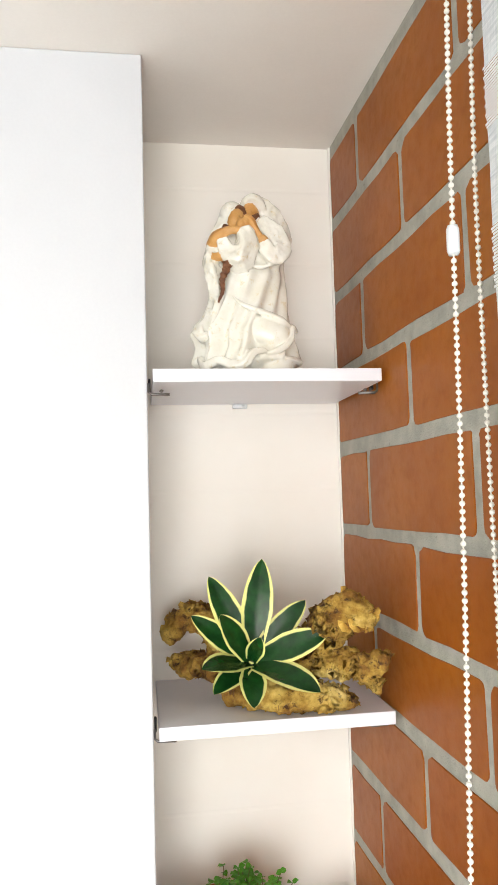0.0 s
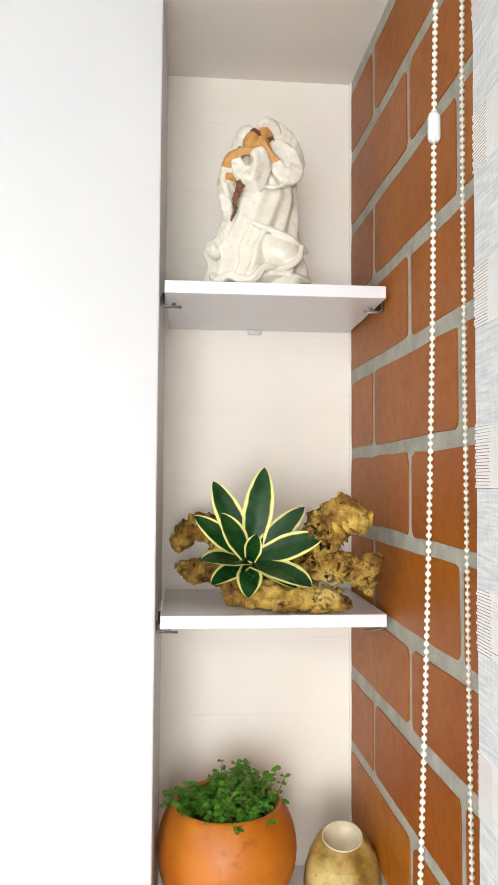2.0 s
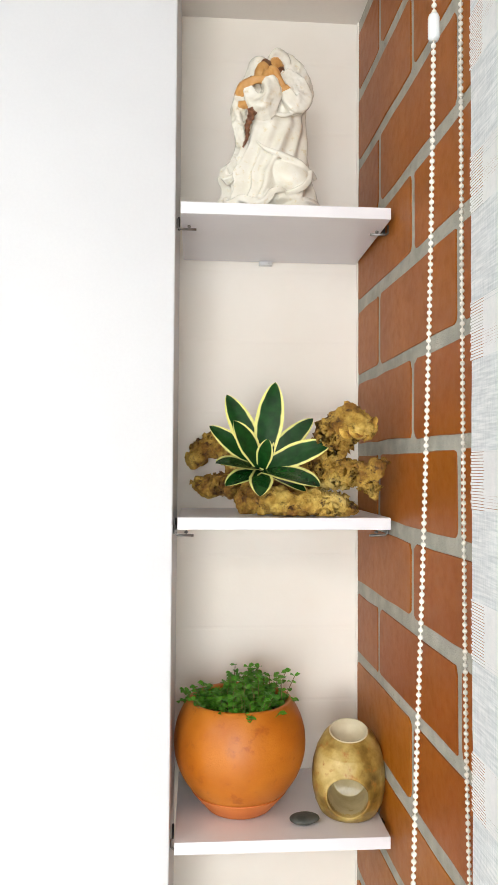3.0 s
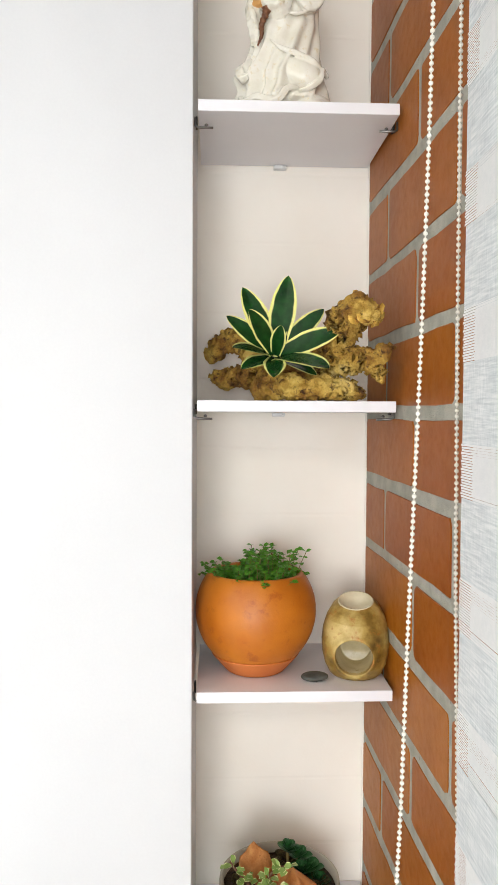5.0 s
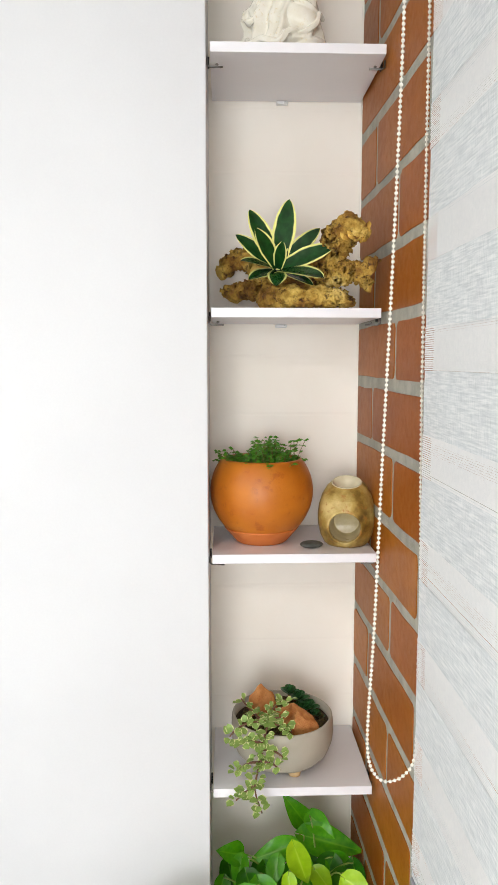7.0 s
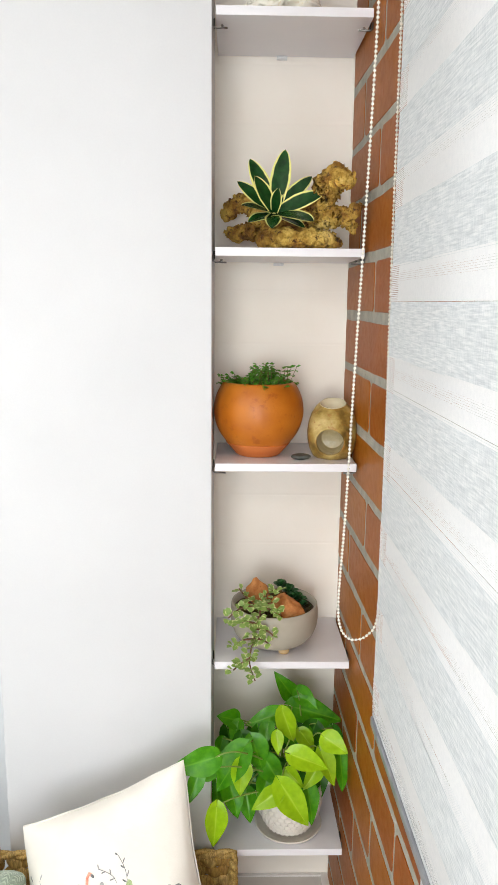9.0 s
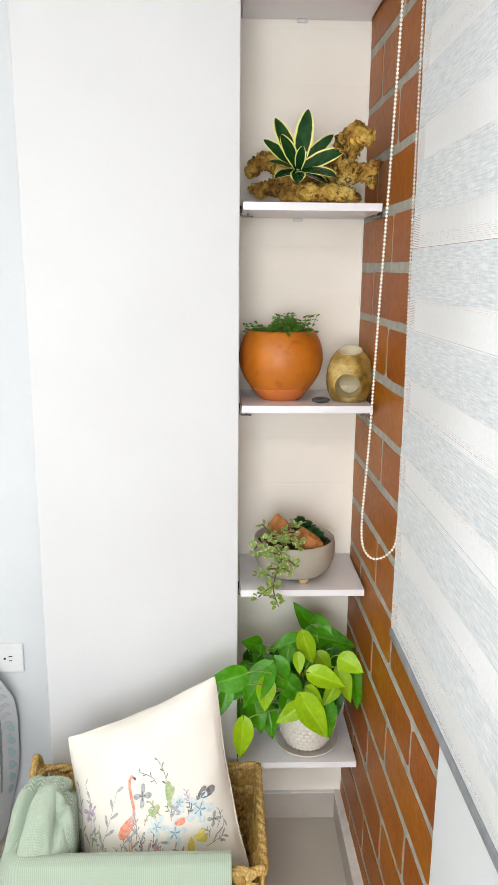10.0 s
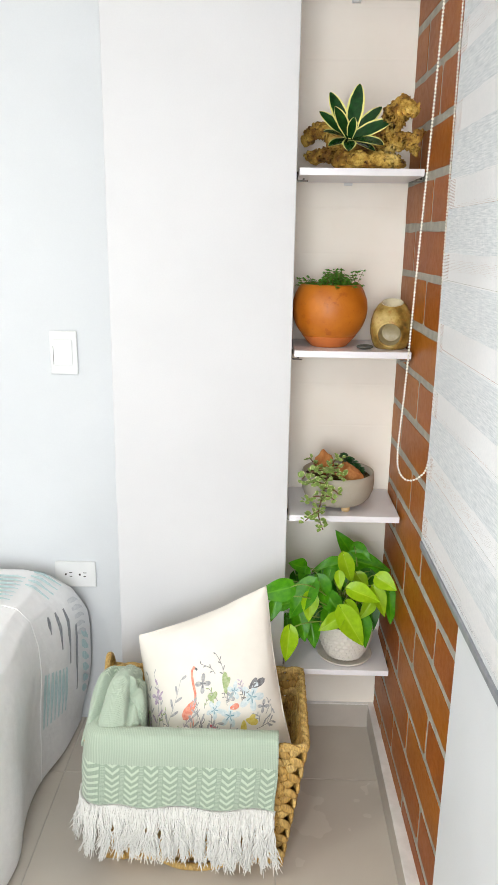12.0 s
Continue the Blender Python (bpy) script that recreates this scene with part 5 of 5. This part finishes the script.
# ---- cushion ----
def linen():
    n = Nodes("cream_linen")
    a, b, g = n.tex(1, 2, stretch=(900, 900, 120)), n.tex(1, 2, stretch=(120, 120, 900)), n.tex(12, 4)
    n.set(Base_Color=n.ramp(g, [(0.3, lin(232, 227, 217)), (0.7, lin(239, 235, 226))]), Roughness=0.9)
    n.bump(a, 0.25, 0.0005)
    n.bump(b, 0.25, 0.0005)
    n.bump(g, 0.35, 0.006)
    return n.mat


M_linen = linen()
K_TL, K_TR, K_BR, K_BL = [Vector(p) for p in ((-0.372, -0.135, 0.508), (-0.056, -0.140, 0.655), (0.020, -0.235, 0.245), (-0.335, -0.255, 0.120))]
K_N = (K_BL - K_TL).cross(K_TR - K_TL).normalized()
K_N = K_N if K_N.y < 0 else -K_N


def pillow(u, w, side=1, lift=0.0):
    """The cushion's face: u from 0 to 1 along the top edge, w downwards."""
    p = (K_TL * (1 - u) + K_TR * u) * (1 - w) + (K_BL * (1 - u) + K_BR * u) * w
    mid = (K_TL + K_TR + K_BR + K_BL) / 4
    pinch = 0.055 * (math.sin(math.pi * u) * (abs(w - 0.5) * 2) ** 4 + math.sin(math.pi * w) * (abs(u - 0.5) * 2) ** 4)
    p = p.lerp(mid, pinch)
    b = max(0.0, (1 - (2 * u - 1) ** 2)) ** 0.55 * max(0.0, (1 - (2 * w - 1) ** 2)) ** 0.55
    crease = 0.006 * noise.noise((u * 3.2, w * 3.2, side)) + 0.0035 * math.sin(15 * (u + w) + 3 * noise.noise((u * 3, w * 3, 4))) * (abs(u - 0.5) * 2) ** 2 + 0.003 * math.sin(22 * (u - w)) * (abs(w - 0.5) * 2) ** 3
    return p + K_N * (side * (0.070 * b + 0.004) + crease + lift)


front = None
cushion = thing("cushion", (-0.17, -0.2, 0.13), "cream linen cushion printed with watercolour flowers, leaning in the basket", "cushion")
for side, name in ((1, "front_cover"), (-1, "back_cover")):
    bm = bmesh.new()
    grid(bm, lambda u, w: pillow(u, w, side), 48, 48)
    if side < 0:
        bmesh.ops.reverse_faces(bm, faces=bm.faces)
    cover = part(name, bm, M_linen, cushion)
    front = cover if side > 0 else front
bm = bmesh.new()
ring = [(i / 24, 0) for i in range(24)] + [(1, i / 24) for i in range(24)] + [(1 - i / 24, 1) for i in range(24)] + [(0, 1 - i / 24) for i in range(25)]
tube(bm, [pillow(u, w, 0) for u, w in ring], 0.0022, 8)
part("seam", bm, M_linen, cushion)


def ink(name, c1, c2):
    n = Nodes(name)
    n.set(Base_Color=n.ramp(n.tex(140, 4), [(0.35, c1), (0.65, c2)]), Roughness=0.9)
    return n.mat


INK = {k: ink("print_" + k, lin(*[0.95 * c + 0.05 * w for c, w in zip(a, (236, 231, 221))]), lin(*[0.88 * c + 0.12 * w for c, w in zip(b, (236, 231, 221))])) for k, a, b in (
    ("blue", (196, 212, 216), (226, 234, 235)), ("teal", (112, 154, 166), (160, 190, 198)), ("grey", (150, 152, 154), (190, 190, 190)), ("lilac", (174, 152, 176), (212, 198, 212)), ("green", (140, 166, 104), (190, 200, 156)),
    ("yellow", (216, 192, 70), (232, 214, 116)), ("coral", (232, 128, 104), (242, 168, 142)), ("pink", (204, 92, 112), (222, 140, 150)), ("dark", (96, 96, 100), (134, 134, 136)))}


def print_shape(kind, pts, lift=0.0016):
    """A flat piece of the print: a polygon in the cushion's own plane."""
    bm = bmesh.new()
    cu, cw = sum(p[0] for p in pts) / len(pts), sum(p[1] for p in pts) / len(pts)
    mid = bm.verts.new(pillow(cu, cw, 1, lift))
    rim_ = [bm.verts.new(pillow(u, w, 1, lift)) for u, w in pts]
    for a, b in zip(rim_, rim_[1:] + rim_[:1]):
        bm.faces.new((mid, a, b))
    part("print", bm, INK[kind], front)


def petal(cu, cw, a, ln, wd, kind, lift=0.0016):
    pts = []
    ln, wd = ln * 0.9, wd * 0.78
    for k in range(10):
        t = 2 * math.pi * k / 10
        x, y = ln * (0.5 + 0.5 * math.cos(t)), wd * 0.5 * math.sin(t) * (1 + 0.3 * math.cos(t))
        pts.append((cu + x * math.cos(a) - y * math.sin(a), cw + x * math.sin(a) + y * math.cos(a)))
    print_shape(kind, pts, lift)


def bloom(cu, cw, r, n, kind, core, turn=0.0):
    for k in range(n):
        petal(cu, cw, turn + 2 * math.pi * k / n, r * 0.82, r * 0.46, kind)
    for k in range(n):
        petal(cu, cw, turn + 2 * math.pi * k / n, r * 0.36, r * 0.10, core, 0.0020)


def sprig(u0, w0, u1, w1, kind, leaf, n=5, size=0.035, bend=0.03):
    pts = [(u0 + (u1 - u0) * t + bend * math.sin(math.pi * t), w0 + (w1 - w0) * t) for t in [i / 8 for i in range(9)]]
    wd = 0.0015
    print_shape_strip(kind, pts, wd)
    a = math.atan2(w1 - w0, u1 - u0)
    for k in range(n):
        u, w = pts[min(8, 2 + int(6 * k / max(1, n - 1)))]
        petal(u, w, a + (0.7 if k % 2 else -0.7), size * (1.1 - 0.08 * k), size * 0.27, leaf)


def print_shape_strip(kind, pts, wd):
    bm = bmesh.new()
    vs = []
    for i, (u, w) in enumerate(pts):
        du, dw = pts[min(i + 1, len(pts) - 1)][0] - pts[max(i - 1, 0)][0], pts[min(i + 1, len(pts) - 1)][1] - pts[max(i - 1, 0)][1]
        k = math.hypot(du, dw) or 1
        vs.append([bm.verts.new(pillow(u + s * wd * -dw / k, w + s * wd * du / k, 1, 0.0013)) for s in (-1, 1)])
    for a, b in zip(vs, vs[1:]):
        bm.faces.new((a[0], a[1], b[1], b[0]))
    part("print", bm, INK[kind], front)


sprig(0.059, 0.605, 0.065, 0.241, 'grey', 'grey', 5, 0.05, 0.02)
sprig(0.095, 0.606, 0.157, 0.312, 'grey', 'lilac', 5, 0.068, 0.02)
sprig(0.152, 0.625, 0.343, 0.322, 'grey', 'grey', 6, 0.077, 0.02)
sprig(0.177, 0.623, 0.126, 0.241, 'grey', 'grey', 4, 0.041, 0.02)
sprig(0.351, 0.671, 0.397, 0.554, 'dark', 'grey', 4, 0.068, 0.02)
sprig(0.357, 0.703, 0.566, 0.63, 'dark', 'grey', 6, 0.077, 0.02)
sprig(0.453, 0.714, 0.423, 0.481, 'dark', 'grey', 4, 0.064, 0.02)
sprig(0.643, 0.411, 0.612, 0.248, 'dark', 'dark', 5, 0.032, 0.02)
sprig(0.593, 0.354, 0.498, 0.272, 'dark', 'dark', 4, 0.027, 0.02)
sprig(0.66, 0.782, 0.64, 0.694, 'dark', 'grey', 4, 0.05, 0.02)
sprig(0.812, 0.751, 0.911, 0.743, 'dark', 'grey', 4, 0.05, 0.02)
sprig(0.745, 0.851, 0.736, 0.767, 'dark', 'lilac', 3, 0.045, 0.02)
sprig(0.929, 0.647, 0.888, 0.735, 'grey', 'grey', 3, 0.045, 0.02)
petal(0.833, 0.504, -0.18, 0.103, 0.055, 'dark')
petal(0.809, 0.506, -0.6, 0.085, 0.045, 'dark')
petal(0.654, 0.486, -1.53, 0.141, 0.05, 'green')
petal(0.64, 0.471, -0.98, 0.1, 0.036, 'green')
petal(0.543, 0.49, -0.64, 0.071, 0.041, 'green')
petal(0.565, 0.507, -2.11, 0.074, 0.032, 'green')
petal(0.742, 0.667, 1.8, 0.097, 0.055, 'yellow')
petal(0.754, 0.667, 0.59, 0.1, 0.055, 'yellow')
petal(0.778, 0.669, -0.08, 0.05, 0.036, 'yellow')
petal(0.518, 0.624, 0.98, 0.063, 0.036, 'pink')
petal(0.663, 0.57, 0.04, 0.072, 0.045, 'coral')
petal(0.064, 0.444, 1.88, 0.096, 0.05, 'green')
petal(0.049, 0.459, 1.49, 0.136, 0.059, 'lilac')
petal(0.076, 0.509, 2.4, 0.099, 0.055, 'green')
bloom(0.817, 0.554, 0.118, 5, 'blue', 'teal', 0.3)
bloom(0.71, 0.484, 0.073, 5, 'blue', 'teal', 0)
bloom(0.564, 0.548, 0.082, 5, 'blue', 'teal', 0.5)
bloom(0.655, 0.614, 0.1, 5, 'blue', 'teal', 0.1)
bloom(0.482, 0.687, 0.077, 5, 'blue', 'teal', 0.6)
bloom(0.503, 0.381, 0.077, 4, 'grey', 'dark', 0.2)
bloom(0.144, 0.379, 0.064, 4, 'lilac', 'grey', 0.4)
bloom(0.775, 0.82, 0.055, 5, 'lilac', 'pink', 0.2)
bloom(0.682, 0.505, 0.05, 4, 'grey', 'teal', 0.9)
bloom(0.882, 0.636, 0.055, 4, 'grey', 'dark', 0.4)
petal(0.440, 0.460, 2.45, 0.15, 0.085, 'coral')
petal(0.432, 0.492, 2.80, 0.105, 0.060, 'coral')
petal(0.452, 0.279, 0.75, 0.030, 0.016, 'dark', 0.0022)
print_shape_strip('coral', [(0.408, 0.540), (0.404, 0.600), (0.392, 0.660)], 0.0025)
print_shape_strip('coral', [(0.396, 0.545), (0.384, 0.600), (0.376, 0.655)], 0.0025)
rng6 = random.Random(4)
for i in range(22):
    u, w = 0.06 + 0.84 * (i + rng6.random()) / 22, rng6.uniform(0.50, 0.74)
    a = -1.57 + rng6.uniform(-0.8, 0.8)
    ln = rng6.uniform(0.05, 0.12)
    sprig(u, w, u + ln * math.cos(a), w + ln * math.sin(a), "dark", rng6.choice(("grey", "dark", "green", "lilac", "grey")), 5, rng6.uniform(0.020, 0.034), rng6.uniform(-0.02, 0.02))
print_shape_strip('coral', [(0.454, 0.284), (0.443, 0.276), (0.431, 0.290), (0.428, 0.325), (0.436, 0.375), (0.444, 0.420), (0.438, 0.462), (0.418, 0.495)], 0.0085)

# ---- bed ----
def quilt_material():
    n = Nodes("white_quilt")
    a, b = n.tex(30, 4), n.tex(500, 2)
    n.set(Base_Color=n.ramp(a, [(0.3, lin(238, 239, 240)), (0.7, lin(243, 244, 245))]), Roughness=0.9)
    n.bump(b, 0.2, 0.0006)
    n.bump(a, 0.35, 0.004)
    n.bump(n.tex(9, 3), 0.35, 0.012)
    return n.mat


M_quilt = quilt_material()
BED = [(0.0, -2.1, 0.550), (0.40, -1.0, 0.556), (0.52, -0.75, 0.554), (0.58, -0.700, 0.540), (0.63, -0.664, 0.502), (0.70, -0.648, 0.43), (0.76, -0.644, 0.36), (0.84, -0.648, 0.23), (0.92, -0.653, 0.11), (1.0, -0.660, 0.012)]
BED_Y0, BED_Y1 = -2.2, 0.20


def quilt(u, v, lift=0.0):
    x, z = lerp_rows(BED, v)
    y = BED_Y0 + (BED_Y1 - BED_Y0) * u
    end = smooth(-0.10, 0.17, y)
    z2 = z - 0.035 * smooth(0.13, 0.2, y) * smooth(0.2, 0.45, z)
    x2 = x + 0.058 * end * smooth(0.54, 0.72, v) * (1 - 0.45 * smooth(0.84, 1.0, v))
    drop = smooth(0.55, 0.9, v)
    x2 += 0.016 * drop * math.sin(y * 13) * (1 - end) + 0.010 * noise.noise((y * 6, v * 5, 1)) * smooth(0.5, 0.6, v)
    z2 += 0.006 * noise.noise((y * 7, x * 7, 3)) * smooth(1.0, 0.9, v)
    return Vector((x2 + lift * drop, y, max(z2 + lift * (1 - drop), 0.006)))


bed = thing("bed", (-1.4, -1.0, 0), "bed with a white quilt printed with aqua and grey brush strokes", "bed")
bm = bmesh.new()
grid(bm, quilt, 110, 110)
quilt_ob = part("quilt", bm, M_quilt, bed)
part("mattress", slab((-2.1, -2.15, 0.16), (-0.735, 0.14, 0.525), 0.03, 3), M_quilt, bed)
part("bed_base", slab((-2.08, -2.1, 0.0), (-0.80, 0.12, 0.158), 0.005), M_white, bed)
M_aqua = ink("aqua_print", lin(186, 214, 216), lin(210, 230, 232))
M_pale = ink("pale_grey_print", lin(212, 214, 218), lin(226, 228, 230))
M_stroke = ink("grey_brush_print", lin(128, 132, 138), lin(160, 164, 168))


def stroke(y0, v0, y1, v1, wd, material):
    bm = bmesh.new()
    vs = []
    for i in range(13):
        t = i / 12
        y, v = y0 + (y1 - y0) * t, v0 + (v1 - v0) * t
        k = wd * (0.45 + 0.55 * math.sin(math.pi * min(1, t * 1.15 + 0.05)) + 0.2 * noise.noise((y * 90, v * 60, 0)))
        dy, dv = (1, 0) if abs(v1 - v0) * 0.9 > abs(y1 - y0) else (0, 0.9)
        vs.append([bm.verts.new(quilt((y + s * k * dy - BED_Y0) / (BED_Y1 - BED_Y0), v + s * k * dv, 0.004)) for s in (-1, 0, 1)])
    for a, b in zip(vs, vs[1:]):
        for k in (0, 1):
            bm.faces.new((a[k], a[k + 1], b[k + 1], b[k])).smooth = True
    part("brush_stroke", bm, material, quilt_ob)


def side_v(z):
    return 0.63 + (0.515 - z) / 0.503 * 0.37


for y, z0, z1 in ((0.00, 0.48, 0.42), (0.035, 0.475, 0.345), (0.07, 0.465, 0.29), (0.10, 0.385, 0.20)):
    stroke(y, side_v(z0), y - 0.012, side_v(z1), 0.0065, M_stroke)
for k in range(7):
    stroke(-0.06 + 0.016 * k, side_v(0.315 - 0.004 * k), -0.07 + 0.016 * k, side_v(0.175), 0.0065, M_aqua)
for k in range(6):
    stroke(0.125, side_v(0.34 - 0.032 * k), 0.17, side_v(0.315 - 0.032 * k), 0.010, M_aqua)
for k in range(5):
    stroke(0.10, side_v(0.47 - 0.03 * k), 0.155, side_v(0.455 - 0.03 * k), 0.008, M_pale)
for k in range(7):
    stroke(-0.055 + 0.022 * k, 0.47, -0.05 + 0.022 * k, 0.545, 0.0065, M_aqua)
for k in range(5):
    stroke(0.05 + 0.026 * k, 0.555, 0.045 + 0.026 * k, 0.625, 0.0065, M_aqua)
bm = bmesh.new()
tube(bm, [quilt((-0.078 - BED_Y0) / (BED_Y1 - BED_Y0), 0.1 + 0.9 * i / 60, 0.0) for i in range(61)], 0.0016, 6)
part("seam", bm, M_quilt, quilt_ob)

# ---- floor tiles ----
me = None
for i in range(-6, 1):
    for j in range(-8, 1):
        x0, y0 = -0.62 + 0.6 * i + 0.6, -0.022 + 0.6 * j
        lo = (max(x0 + 0.001, -3.4), max(y0 + 0.001, -4.2))
        hi = (min(x0 + 0.599, X_BRICK + 0.004), min(y0 + 0.599, Y_BACK))
        if hi[0] - lo[0] > 0.02 and hi[1] - lo[1] > 0.02:
            part("tile", slab((lo[0], lo[1], -0.004), (hi[0], hi[1], 0.0), 0.0008, 1), M_tile, floor)

# ---- bricks ----
JOINTS = (0.02, 0.135, 0.25, 0.37, 0.488, 0.603, 0.713, 0.825, 0.94, 1.054, 1.165, 1.28, 1.397, 1.508, 1.618, 1.73, 1.845, 1.966, 2.081, 2.2, 2.316, 2.432)
rng = random.Random(4)


def brick_mesh(length, height, seed):
    """One brick face with worn, rounded corners and a slight edge; y along the wall, x out of it (towards -x)."""
    r2 = random.Random(seed)
    bm, outline = bmesh.new(), []
    hl, hh = length / 2, height / 2
    for cy, cz, a0 in ((1, 1, 0), (-1, 1, 90), (-1, -1, 180), (1, -1, 270)):
        r = min(0.004 + 0.008 * r2.random(), hl * 0.8)
        for k in range(4):
            a = radians(a0 + 30 * k)
            outline.append((cy * (hl - r) + r * math.cos(a), cz * (hh - r) + r * math.sin(a)))
    full = []
    for (y0, z0), (y1, z1) in zip(outline, outline[1:] + outline[:1]):
        n = max(1, int(math.hypot(y1 - y0, z1 - z0) / 0.05))
        full += [(y0 + (y1 - y0) * k / n, z0 + (z1 - z0) * k / n) for k in range(n)]
    full = [(y + r2.uniform(-0.0012, 0.0012), z + r2.uniform(-0.0014, 0.0014)) for y, z in full]
    rings = []
    for x, inset in ((0.006, 0), (0.0006, 0), (0.0, 0.0007)):
        rings.append([bm.verts.new((x, y - math.copysign(min(inset, abs(y)), y), z - math.copysign(min(inset, abs(z)), z))) for y, z in full])
    for a, b in zip(rings, rings[1:]):
        for i in range(len(full)):
            k = (i + 1) % len(full)
            bm.faces.new((a[i], b[i], b[k], a[k]))
    bm.faces.new(rings[-1][::-1])
    bmesh.ops.recalc_face_normals(bm, faces=bm.faces)
    return bm


shared = {}
for row, (z0, z1) in enumerate(zip(JOINTS, JOINTS[1:])):
    edges = (0.405, 0.087, -0.225, -0.55, -0.87) if row % 2 == 0 else (0.25, -0.07, -0.395, -0.72)
    for a, b in zip(edges, edges[1:]):
        hi, lo = min(a - 0.0068, Y_BACK - 0.010), max(b + 0.0068, Y_EDGE + 0.001)
        if hi - lo < 0.015:
            continue
        h = z1 - z0 - 0.019 + rng.uniform(-0.002, 0.002)
        key = (round(hi - lo, 2), round(h, 3), rng.randrange(3))
        if key not in shared:
            me = bpy.data.meshes.new("brick")
            bm = brick_mesh(hi - lo, h, len(shared))
            bm.to_mesh(me)
            bm.free()
            me.materials.append(M_brick)
            shared[key] = me
        part("brick", shared[key], M_brick, wall_east, m=pose(brick_x((hi + lo) / 2) + rng.uniform(-0.0004, 0.0004), (hi + lo) / 2, (z0 + z1) / 2 + rng.uniform(-0.0015, 0.0015), rng.uniform(-0.25, 0.25), 0, 1.146 + rng.uniform(-0.08, 0.08)))
